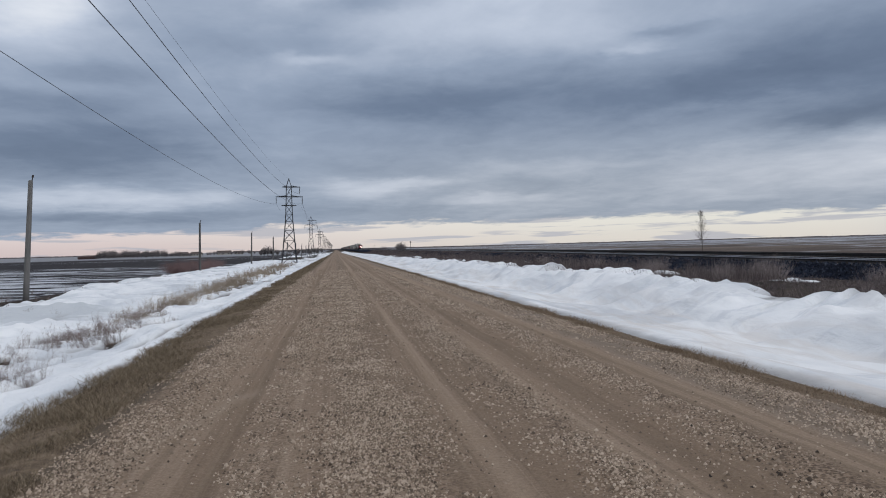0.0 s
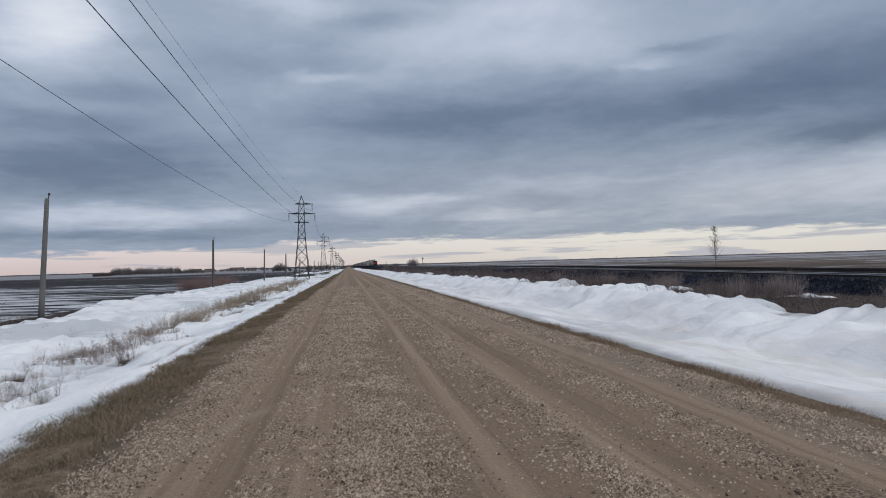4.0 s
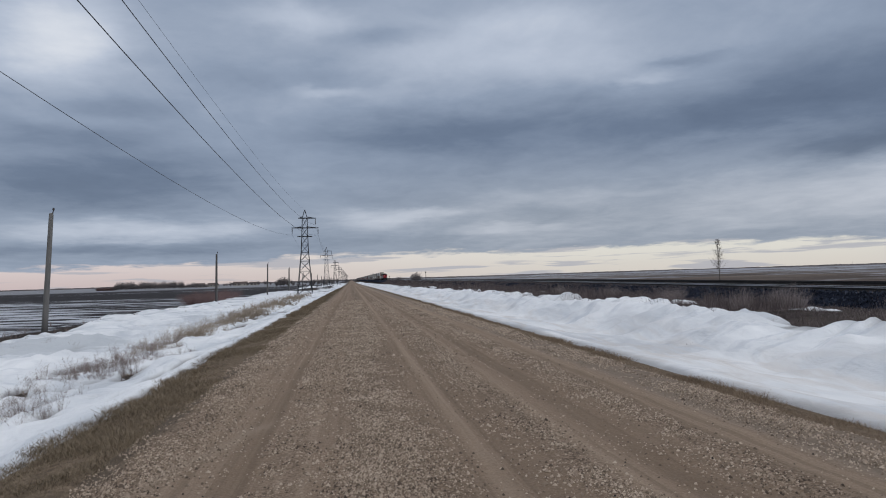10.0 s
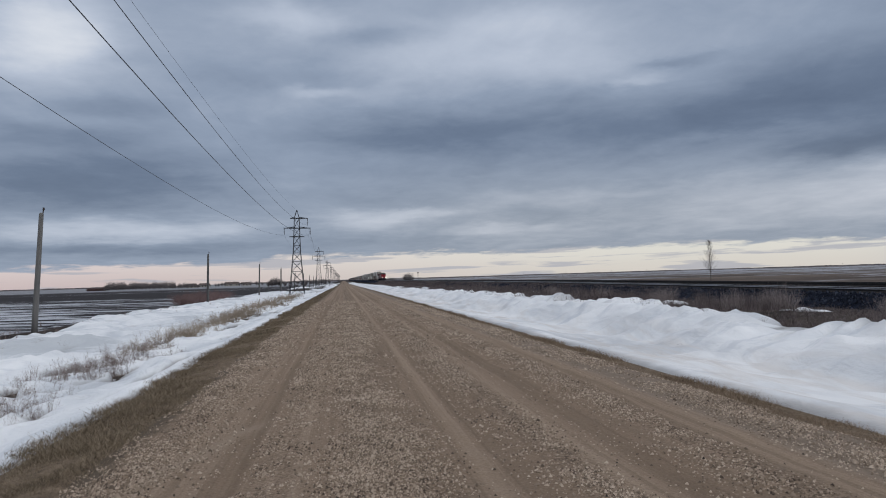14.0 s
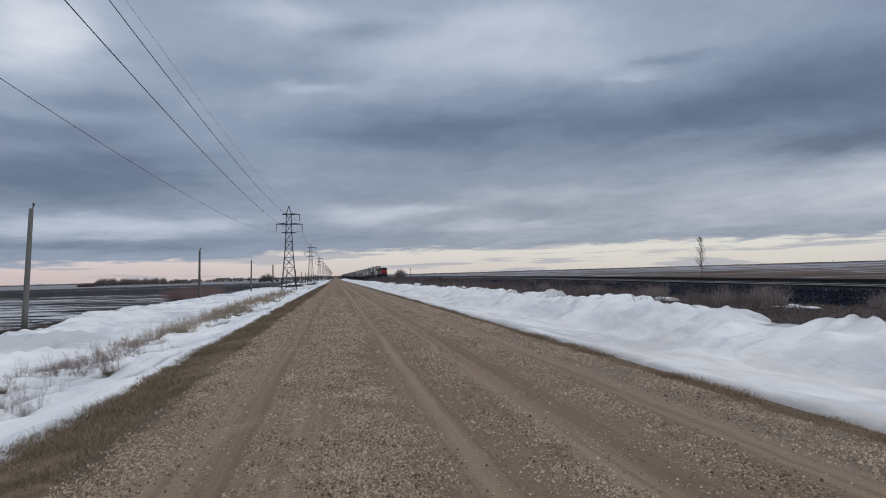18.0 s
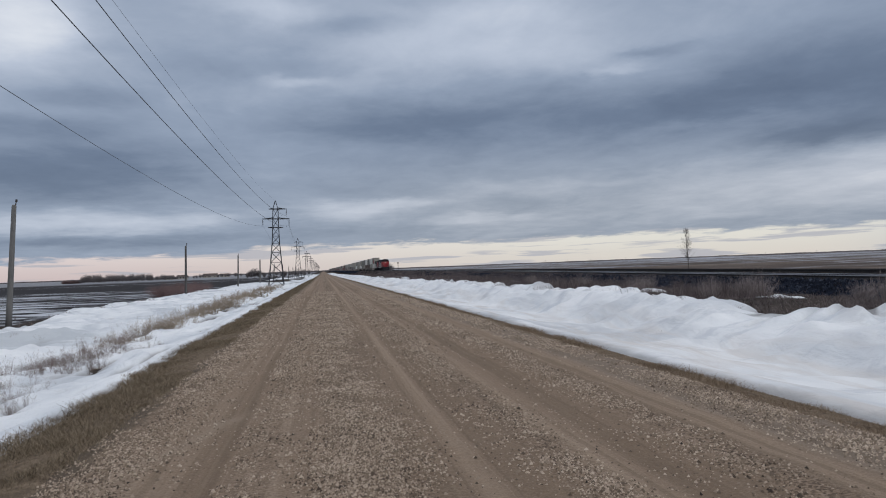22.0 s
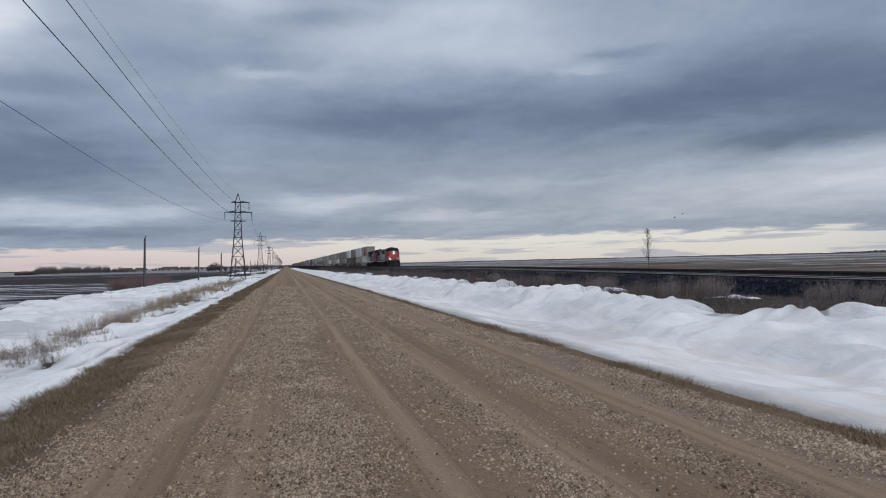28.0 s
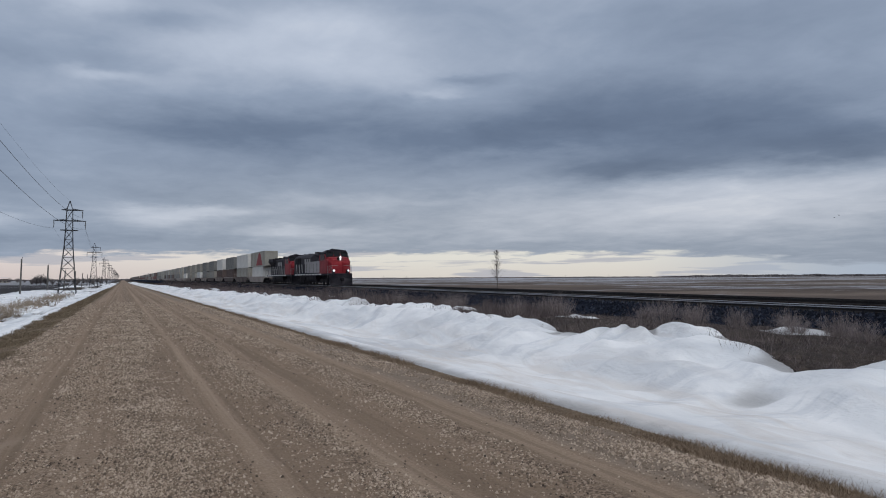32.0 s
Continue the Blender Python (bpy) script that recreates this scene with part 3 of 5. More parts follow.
# ---- mesh building ----
class Geo:
    """Loose mesh pieces gathered into one mesh."""

    def __init__(self):
        self.v, self.f = [], []

    def add(self, verts, faces):
        n = len(self.v)
        self.v += [tuple(p) for p in verts]
        self.f += [tuple(n + i for i in f) for f in faces]
        return self

    def box(self, x0, x1, y0, y1, z0, z1, cut=0.0):
        """A box with its upright and lengthwise edges cut off by cut."""
        if not cut:
            v = [(x, y, z) for z in (z0, z1) for y in (y0, y1) for x in (x0, x1)]
            return self.add(v, [(0, 2, 3, 1), (4, 5, 7, 6), (0, 1, 5, 4), (2, 6, 7, 3), (0, 4, 6, 2), (1, 3, 7, 5)])
        c = cut
        ring = [(x0 + c, z0), (x1 - c, z0), (x1, z0 + c), (x1, z1 - c), (x1 - c, z1), (x0 + c, z1), (x0, z1 - c), (x0, z0 + c)]
        inner = [(x0 + 2 * c, z0 + c), (x1 - 2 * c, z0 + c), (x1 - c, z0 + 2 * c), (x1 - c, z1 - 2 * c), (x1 - 2 * c, z1 - c), (x0 + 2 * c, z1 - c), (x0 + c, z1 - 2 * c), (x0 + c, z0 + 2 * c)]
        v = [(a, y0, b) for a, b in inner] + [(a, y0 + c, b) for a, b in ring] + [(a, y1 - c, b) for a, b in ring] + [(a, y1, b) for a, b in inner]
        f = [tuple(range(8)), tuple(range(31, 23, -1))]
        for k in range(3):
            f += [(8 * k + i, 8 * k + 8 + i, 8 * k + 8 + (i + 1) % 8, 8 * k + (i + 1) % 8) for i in range(8)]
        return self.add(v, f)

    def prism(self, outline, x0, x1):
        """An outline of (y, z) drawn from x0 to x1."""
        n = len(outline)
        v = [(x0, y, z) for y, z in outline] + [(x1, y, z) for y, z in outline]
        return self.add(v, [tuple(range(n)), tuple(range(2 * n - 1, n - 1, -1))] + [(i, n + i, n + (i + 1) % n, (i + 1) % n) for i in range(n)])

    def loft(self, rings, closed=True):
        """Skin through rings of equally many points."""
        n = len(rings[0])
        v = [p for r in rings for p in r]
        f = [(k * n + i, k * n + (i + 1) % n, (k + 1) * n + (i + 1) % n, (k + 1) * n + i) for k in range(len(rings) - 1) for i in range(n)]
        if closed:
            f += [tuple(range(n - 1, -1, -1)), tuple(range((len(rings) - 1) * n, len(rings) * n))]
        return self.add(v, f)

    def tube(self, a, b, r0, r1=None, n=6):
        a, b = Vector(a), Vector(b)
        r1 = r0 if r1 is None else r1
        d = (b - a).normalized()
        u = d.orthogonal().normalized()
        w = d.cross(u)
        rings = [[p + (u * math.cos(6.2832 * i / n) + w * math.sin(6.2832 * i / n)) * r for i in range(n)] for p, r in ((a, r0), (b, r1))]
        return self.loft(rings)

    def line(self, points, r, n=5):
        """A tube through many points."""
        rings = []
        for i, p in enumerate(points):
            d = (Vector(points[min(i + 1, len(points) - 1)]) - Vector(points[max(i - 1, 0)])).normalized()
            u = d.cross(Vector((0, 0, 1)))
            u = u.normalized() if u.length > 1e-4 else Vector((1, 0, 0))
            w = d.cross(u)
            rings.append([Vector(p) + (u * math.cos(6.2832 * k / n) + w * math.sin(6.2832 * k / n)) * r for k in range(n)])
        return self.loft(rings)

    def disc(self, center, r, x0, x1, n=18):
        """A wheel-like cylinder about the x axis."""
        cy, cz = center
        rings = []
        for x, q in ((x0, r * 0.9), (x0 + (x1 - x0) * 0.2, r), (x0 + (x1 - x0) * 0.8, r), (x1, r * 0.9)):
            rings.append([(x, cy + q * math.cos(6.2832 * i / n), cz + q * math.sin(6.2832 * i / n)) for i in range(n)])
        return self.loft(rings)

    def mesh(self, name, material, smooth=False):
        me = bpy.data.meshes.new(name)
        me.from_pydata(self.v, [], self.f)
        me.materials.append(material)
        if smooth:
            me.polygons.foreach_set("use_smooth", [True] * len(me.polygons))
        me.update()
        return me


def part(name, geo, material, parent, label="", smooth=False):
    """One mesh object under a thing or a part; geo is a Geo or a finished mesh."""
    me = geo.mesh(name, material, smooth) if isinstance(geo, Geo) else geo
    ob = new(name, me)
    ob.parent = parent
    if label:
        tagged(ob, label)
    return ob


def thing(name, m, label, category, group=""):
    ob = new(name)
    ob.empty_display_size = 0.2
    ob.matrix_basis = m
    return tagged(ob, label, category, group)


# ---- railway ----
TRACK_X = 25.6


def rail_z(y):
    return 0.35 + 0.0027 * np.clip(y, -50, 92)


ballast_mat = surface("dark_ballast", [(0.004, 0.005, 0.01), (0.012, 0.015, 0.026), (0.034, 0.041, 0.062)], 1.5, 22.0, 0.95, 1.0, depth=0.08, spec=0.03)
steel = surface("rail_steel", [(0.012, 0.011, 0.012), (0.028, 0.024, 0.023)], 2.0, 30.0, 0.7, 0.2)
shine = surface("polished_steel", [(0.36, 0.37, 0.4), (0.5, 0.51, 0.54)], 2.0, 30.0, 0.4, 0.05, metal=0.6)
tie_mat = surface("tarred_timber", [(0.016, 0.013, 0.012), (0.04, 0.033, 0.029), (0.075, 0.064, 0.056)], 2.0, 18.0, 0.9, 0.5, stretch=(1, 6, 6), own=0.5, spec=0.05)
stone_relief = Bumps(11, 0.5, 30, 1.0)


def ballast_height(x, y):
    d = np.abs(x - (TRACK_X + 2.15))
    top = rail_z(y) - 0.2 + 0.08 * fade(TRACK_X + 1.4, TRACK_X + 3.0, x)
    slope = top - np.clip(d - 3.9, 0, 9) * 0.42
    return np.maximum(slope, land(x, y) - 0.08) + 0.025 * stone_relief(x, y) * fade(300, 60, y)


bed_ys = [-200, -60, -20, -5] + steps(0.0, 400, 0.28, 0.016) + [500, 700, 1000, 1500, 2200, 3200]
railbed = tagged(sheet("railway_ballast", np.concatenate([np.arange(20.6, 23.7, 0.16), np.arange(23.8, 34.6, 0.3)]), bed_ys, ballast_height, ballast_mat), "dark crushed stone railway embankment", "railway bed", kind="structure")

tie = Geo().box(-1.3, 1.3, -0.115, 0.115, -0.14, 0.0, 0.012).mesh("sleeper", tie_mat)
random.seed(5)
for track_x, lift, head_mat, label in ((TRACK_X, 0.0, shine, "railway track with shiny worn rail tops"), (TRACK_X + 4.3, 0.1, steel, "second railway track with dull rusty rails")):
    track = thing("railway_track", pose(track_x, 0, lift), label, "railway track", "tracks of the railway")
    for side in (-0.7175, 0.7175):
        pts = [-150, 0, 40, 92, 300, 900, 3000]
        g, top = Geo(), Geo()
        for a, b in zip(pts, pts[1:]):
            za, zb = float(rail_z(a)), float(rail_z(b))
            for geo, prof in ((g, ((-0.07, -0.17), (0.07, -0.17), (0.07, -0.15), (0.012, -0.13), (0.012, -0.05), (0.037, -0.045), (0.037, -0.031), (-0.037, -0.031), (-0.037, -0.045), (-0.012, -0.05), (-0.012, -0.13), (-0.07, -0.15))),
                              (top, ((-0.038, -0.03), (0.038, -0.03), (0.038, -0.004), (0.034, 0.0), (-0.034, 0.0), (-0.038, -0.004)))):
                geo.loft([[(side + px, y, z + pz) for px, pz in prof] for y, z in ((a, za), (b, zb))])
        rail = part("rail", g, steel, track)
        part("rail_head", top, head_mat, rail, "polished running surface of a rail" if lift == 0 else "")
    for k in range(170):
        y = 6.0 + 0.56 * k
        ob = part("sleeper", tie, None, track)
        ob.matrix_basis = pose(random.uniform(-0.03, 0.03), y, float(rail_z(y)) - 0.165, 0, 0, random.uniform(-0.8, 0.8))
    rest = Geo()
    for k in range(420):
        y = 101.5 + 0.56 * k
        rest.box(-1.3, 1.3, y - 0.115, y + 0.115, 0.6 - 0.29, 0.6 - 0.16)
    tagged(part("sleepers_beyond", rest, tie_mat, track), kind="stuff")

# ---- power line ----
TOWERS = [(-10.2, -26.0), (-9.6, 154.0), (-10.6, 319.0), (-11.0, 505.0), (-11.2, 690.0)] + [(-11.2, 690.0 + 185.0 * k) for k in range(1, 9)]
TOWER_TOP = 17.9
lattice = surface("weathered_galvanised_steel", [(0.02, 0.022, 0.028), (0.045, 0.048, 0.056), (0.08, 0.084, 0.092)], 1.0, 12.0, 0.65, 0.1, metal=0.2)
glass_dark = surface("brown_porcelain", [(0.02, 0.016, 0.014), (0.05, 0.035, 0.03)], 3.0, 20.0, 0.25, 0.0)
cable_mat = surface("aged_aluminium_cable", [(0.06, 0.066, 0.076), (0.1, 0.107, 0.118)], 2.0, 20.0, 0.6, 0.0, metal=0.2)
concrete = surface("footing_concrete", [(0.2, 0.19, 0.18), (0.36, 0.35, 0.33)], 2.0, 20.0, 0.9, 0.3)
ARM_LOW, ARM_HIGH, ARM_SUB = 14.1, 16.15, 12.3
# conductor ends on a tower: x, z of the clamp
CLAMPS = {"left": (-2.6, ARM_LOW - 1.45), "right": (2.75, ARM_LOW - 1.45), "upper": (2.2, ARM_HIGH - 1.45), "ground": (0.0, TOWER_TOP)}


def half_width(z):
    """Half the width of the lattice body at height z."""
    return float(np.interp(z, (0, 9.5, 12.3, 16.4, TOWER_TOP), (1.55, 0.72, 0.62, 0.5, 0.04)))


def make_tower(m, near):
    tw = thing("transmission_tower", m, "grey steel lattice transmission tower in a snowy ditch" if near else "distant grey steel lattice transmission tower", "pylon", "towers of the power line")
    thick = 1.0 if near else 1.6
    levels = (0.0, 2.6, 5.0, 7.1, 8.9, 10.5, 12.3, 14.1, 16.15, TOWER_TOP)
    corner = lambda z, sx, sy: (sx * half_width(z), sy * half_width(z), z)
    for sx in (-1, 1):
        for sy in (-1, 1):
            g = Geo()
            for a, b in zip(levels, levels[1:]):
                g.tube(corner(a, sx, sy), corner(b, sx, sy), 0.07 * thick, n=4)
            leg = part("leg", g, lattice, tw)
            if near:
                part("footing", Geo().box(sx * 1.55 - 0.25, sx * 1.55 + 0.25, sy * 1.55 - 0.25, sy * 1.55 + 0.25, -0.6, 0.15, 0.03), concrete, leg, "concrete footing")
    for ax, s in ((0, -1), (0, 1), (1, -1), (1, 1)):
        g = Geo()
        for a, b in zip(levels[:-1], levels[1:-1] + (TOWER_TOP,)):
            p = lambda z, side: (s * half_width(z), side * half_width(z), z) if ax == 0 else (side * half_width(z), s * half_width(z), z)
            g.tube(p(a, -1), p(b, 1), 0.04 * thick, n=4)
            g.tube(p(a, 1), p(b, -1), 0.04 * thick, n=4)
            if a > 0:
                g.tube(p(a, -1), p(a, 1), 0.04 * thick, n=4)
        part("bracing", g, lattice, tw)
    for name, z, x0, x1 in (("lower_crossarm", ARM_LOW, -2.7, 2.85), ("upper_crossarm", ARM_HIGH, -1.35, 2.3), ("spreader_arm", ARM_SUB, -1.5, 1.5)):
        g = Geo()
        deep = 0.5 if z != ARM_SUB else 0.0
        w = half_width(z)
        for sy in (-1, 1):
            g.tube((x0, 0, z), (-w, sy * w, z), 0.11 * thick, n=4).tube((-w, sy * w, z), (w, sy * w, z), 0.11 * thick, n=4).tube((w, sy * w, z), (x1, 0, z), 0.11 * thick, n=4)
            if deep:
                g.tube((x0, 0, z), (-w, sy * w, z + deep * 0.5), 0.045 * thick, n=4).tube((w, sy * w, z + deep * 0.5), (x1, 0, z), 0.045 * thick, n=4)
        for k in range(1, 4):
            f = k / 4
            for end, sgn in ((x0, -1), (x1, 1)):
                x = sgn * w + (end - sgn * w) * f
                yy = w * (1 - f)
                g.tube((x, -yy, z), (x, yy, z), 0.035 * thick, n=4)
        part(name, g, lattice, tw)
    for key in ("left", "right", "upper"):
        cx, cz = CLAMPS[key]
        g = Geo()
        for k in range(7):
            zz = cz + 0.2 + 0.16 * k
            g.tube((cx, 0, zz), (cx, 0, zz + 0.09), 0.13 * thick, 0.06 * thick, n=8)
        g.tube((cx, 0, cz - 0.02), (cx, 0, cz + 1.45), 0.03 * thick, n=5)
        part("insulator", g, glass_dark, tw, "dark porcelain insulator string")
    return tw


tower_points = []
near_tower = far_tower = None
for i, (tx, ty) in enumerate(TOWERS):
    tz = float(land(np.float64(tx), np.float64(max(ty, 0)))) - 0.05 + (0.55 if i == 0 else 0.0)
    lean = 1.0
    m = pose(tx, ty, tz, 0, lean, 0)
    if i < 3:
        if near_tower is None:
            near_tower = make_tower(m, True)
        else:
            copy_thing(near_tower, m)
    else:
        far_tower = make_tower(m, False) if far_tower is None else copy_thing(far_tower, m) and far_tower
    tower_points.append(m)

line = thing("power_line", pose(0, 0, 0), "thin dark power cables sagging from tower to tower", "power line")
for i in range(len(TOWERS) - 1):
    for key, sag, r in (("left", 3.0, 0.016), ("right", 3.5, 0.019), ("upper", 3.1, 0.019), ("ground", 2.2, 0.009)):
        cx, cz = CLAMPS[key]
        a, b = tower_points[i] @ Vector((cx, 0, cz)), tower_points[i + 1] @ Vector((cx, 0, cz))
        n = 40 if i == 0 else 16
        pts = [a.lerp(b, k / n) - Vector((0, 0, 4 * sag * (k / n) * (1 - k / n))) for k in range(n + 1)]
        part("cable", Geo().line(pts, r * (1 if i == 0 else 0.7), 5), cable_mat, line, smooth=True)

# ---- old telephone poles along the field ----
pole_wood = surface("grey_weathered_wood", [(0.055, 0.053, 0.052), (0.11, 0.106, 0.102), (0.18, 0.172, 0.162)], 1.0, 14.0, 0.9, 0.5, stretch=(6, 6, 0.5), own=0.3)
random.seed(8)
# x, y, height, lean east in degrees
POLES = [(-16.0, 40.3, 6.3, 3.3), (-16.8, 93.5, 6.2, 1.3), (-16.2, 144.0, 6.2, 1.6), (-15.9, 190.0, 6.2, 1.2), (-15.9, 241.0, 5.6, 4.0), (-15.8, 292.0, 6.1, 2.5)]
POLES += [(-15.8, 292.0 + 50 * k, random.uniform(5.6, 6.3), random.uniform(-2, 3)) for k in range(1, 9)]
for i, (px, py, tall, lean) in enumerate(POLES):
    pz = float(land(np.float64(px), np.float64(py))) - 0.3
    p = thing("telephone_pole", pose(px, py, pz, random.uniform(-1, 1), lean, 0), "bare leaning grey wooden pole at the edge of a field", "pole", "poles along the field")
    thick = 1 if i < 3 else 1.25
    rings = []
    for z, r in ((0, 0.16), (1.5, 0.15), (3.5, 0.135), (tall + 0.22, 0.115), (tall + 0.3, 0.08)):
        rings.append([(r * thick * math.cos(6.2832 * k / 10), r * thick * math.sin(6.2832 * k / 10), z) for k in range(10)])
    part("shaft", Geo().loft(rings), pole_wood, p, smooth=True)
    part("pole_pin", Geo().tube((0.06, 0, tall + 0.15), (0.1, 0, tall + 0.52), 0.035, 0.025).tube((0.1, 0, tall + 0.45), (0.1, 0, tall + 0.58), 0.06, 0.05, 8), glass_dark, p, "dark insulator pin on the pole top")
# ---- train ----
NOSE_AT_END, SPEED, RAIL_TOP = 89.4, 20.77, float(rail_z(92.0))
red = surface("faded_red_paint", [(0.15, 0.009, 0.015), (0.235, 0.017, 0.024), (0.29, 0.032, 0.038)], 0.8, 12.0, 0.5, 0.05, spec=0.15)
black = surface("sooty_black_paint", [(0.011, 0.011, 0.015), (0.027, 0.025, 0.031), (0.055, 0.05, 0.054)], 0.8, 14.0, 0.65, 0.1, spec=0.1)
undergear = surface("oily_black_iron", [(0.008, 0.008, 0.012), (0.021, 0.019, 0.022), (0.045, 0.039, 0.037)], 1.4, 20.0, 0.75, 0.3, spec=0.1)
hood_grey = surface("soiled_white_paint", [(0.2, 0.19, 0.19), (0.31, 0.298, 0.295), (0.42, 0.405, 0.4)], 0.6, 10.0, 0.5, 0.05)
panel_grey = surface("pale_grey_paint", [(0.24, 0.228, 0.228), (0.37, 0.355, 0.352)], 0.6, 10.0, 0.5, 0.05)
white = surface("white_paint", [(0.5, 0.5, 0.49), (0.68, 0.68, 0.66)], 1.0, 14.0, 0.5, 0.05)
window_glass = surface("dark_cab_glass", [(0.006, 0.007, 0.009), (0.014, 0.016, 0.02)], 0.5, 6.0, 0.3, 0.0, spec=0.06)
lamp_glow = glow("headlight_glow", (1.0, 0.95, 0.9), 80.0)
ditch_glow = glow("ditch_light_glow", (1.0, 0.94, 0.88), 60.0)
MOVERS, WHEELS = [], []


def runs(ob, gap):
    """A thing of the train whose front is gap metres behind the nose."""
    MOVERS.append((ob, gap))
    return ob


def bogie(parent, y, axles, side, r=0.5, simple=False):
    """A wheel truck under parent: frame, axles with wheels."""
    first, last = y + axles[0], y + axles[-1]
    g = Geo()
    for s in (-1, 1):
        g.prism([(first - 0.75, r + 0.05), (first - 0.5, r + 0.32), (last + 0.5, r + 0.32), (last + 0.75, r + 0.05), (last + 0.3, r - 0.1), (first - 0.3, r - 0.1)], s * side - 0.09, s * side + 0.09)
        for a in axles:
            g.box(s * (side + 0.12) - 0.1, s * (side + 0.12) + 0.1, y + a - 0.18, y + a + 0.18, r - 0.2, r + 0.22, 0.03)
    g.box(-side, side, (first + last) / 2 - 0.3, (first + last) / 2 + 0.3, r + 0.1, r + 0.4)
    tr = part("truck_frame", g, undergear, parent)
    for a in axles:
        w = Geo().disc((0, 0), r, -0.8, -0.67).disc((0, 0), r, 0.67, 0.8).tube((-0.8, 0, 0), (0.8, 0, 0), 0.09)
        ob = part("wheelset", w, undergear, tr)
        ob.matrix_basis = pose(0, y + a, r)
        if r > 0.5:
            WHEELS.append((ob, y + a, r))
    return tr


def rounded(x, z0, z1, crown, cut, y):
    """Cross-section of a car body at y: flat sides, cut shoulders, arched roof."""
    return [(-x, y, z0), (x, y, z0), (x, y, z1 - cut), (x - cut * 0.7, y, z1 - cut * 0.25), (x * 0.45, y, z1 + crown * 0.8), (0, y, z1 + crown), (-x * 0.45, y, z1 + crown * 0.8), (-x + cut * 0.7, y, z1 - cut * 0.25), (-x, y, z1 - cut)]


def locomotive(cowl, label):
    lo = thing("locomotive", pose(0, 0, 0), label, "locomotive", "locomotives of the train")
    # pilot, plough and couplers
    part("snow_plough", Geo().loft([[(-1.5, 0.55, 0.12), (0, 0.05, 0.12), (1.5, 0.55, 0.12), (1.5, 0.8, 0.12), (-1.5, 0.8, 0.12)], [(-1.5, 0.75, 0.95), (0, 0.6, 0.95), (1.5, 0.75, 0.95), (1.5, 0.95, 0.95), (-1.5, 0.95, 0.95)]]), black, lo)
    part("pilot", Geo().box(-1.5, 1.5, 0.75, 1.05, 0.5, 1.62, 0.03).box(-1.5, -1.2, 0.3, 1.0, 0.55, 0.62).box(1.2, 1.5, 0.3, 1.0, 0.55, 0.62).box(-1.5, -1.2, 0.45, 1.0, 0.95, 1.02).box(1.2, 1.5, 0.45, 1.0, 0.95, 1.02), black, lo)
    part("coupler", Geo().box(-0.16, 0.16, 0.0, 0.9, 0.72, 1.0, 0.04).box(-0.22, 0.22, -0.12, 0.14, 0.68, 1.05, 0.05), undergear, lo)
    part("coupler", Geo().box(-0.16, 0.16, 21.6, 22.4, 0.72, 1.0, 0.04).box(-0.22, 0.22, 22.2, 22.45, 0.68, 1.05, 0.05), undergear, lo)
    part("underframe", Geo().box(-1.5, 1.5, 0.8, 21.8, 1.35, 1.62, 0.02).box(-0.6, 0.6, 1.0, 21.4, 0.95, 1.36), black, lo)
    for s in (-1, 1):
        for k in range(9):
            part("sill_stripe", Geo().box(s * 1.502, s * 1.515, 5.0 + 1.8 * k, 6.5 + 1.8 * k, 1.44, 1.6), white, lo, "white sill stripe")
    tank = [(-1.25, 0.55), (-0.9, 0.38), (0.9, 0.38), (1.25, 0.55), (1.4, 0.95), (1.4, 1.34), (-1.4, 1.34), (-1.4, 0.95)]
    part("fuel_tank", Geo().loft([[(a, y, b) for a, b in tank] for y in (8.2, 8.35, 14.0, 14.15)]), undergear, lo)
    part("air_reservoir", Geo().tube((-1.25, 14.4, 1.05), (-1.25, 15.6, 1.05), 0.22, n=10).tube((1.25, 14.4, 1.05), (1.25, 15.6, 1.05), 0.22, n=10), undergear, lo)
    bogie(lo, 4.5, (-1.85, 0.0, 1.85), 1.05, 0.53)
    bogie(lo, 17.9, (-1.85, 0.0, 1.85), 1.05, 0.53)
    # nose and cab
    nose = [[(-1.02, 1.0, 1.62), (1.02, 1.0, 1.62), (1.12, 1.08, 2.9), (0.85, 1.25, 3.3), (-0.85, 1.25, 3.3), (-1.12, 1.08, 2.9)],
            [(-1.45, 1.45, 1.62), (1.45, 1.45, 1.62), (1.47, 1.5, 3.2), (1.15, 1.6, 3.62), (-1.15, 1.6, 3.62), (-1.47, 1.5, 3.2)],
            [(-1.53, 2.6, 1.62), (1.53, 2.6, 1.62), (1.53, 2.6, 3.45), (1.3, 2.6, 3.78), (-1.3, 2.6, 3.78), (-1.53, 2.6, 3.45)]]
    n = part("nose", Geo().loft(nose), red, lo, "red snub nose")
    part("nose_door", Geo().box(0.25, 0.85, 0.985, 1.05, 1.75, 2.95, 0.02), red, n)
    part("headlight_housing", Geo().box(-0.3, 0.3, 1.0, 1.5, 3.3, 3.72, 0.05), black, n)
    for zz in (3.4, 3.66):
        part("headlight", Geo().tube((0, 0.92, zz), (0, 1.02, zz), 0.038, 0.038, 12), lamp_glow if cowl else window_glass, n, "glowing headlight" if cowl else "unlit headlight")
    for x in (-0.95, 0.95):
        d = part("ditch_light", Geo().tube((x, 0.62, 1.95), (x, 0.7, 1.95), 0.04, 0.04, 12), ditch_glow if cowl else window_glass, lo, "glowing ditch light" if cowl else "unlit ditch light")
        part("lamp_bracket", Geo().box(x - 0.16, x + 0.16, 0.7, 0.95, 1.62, 2.12, 0.02), black, d)
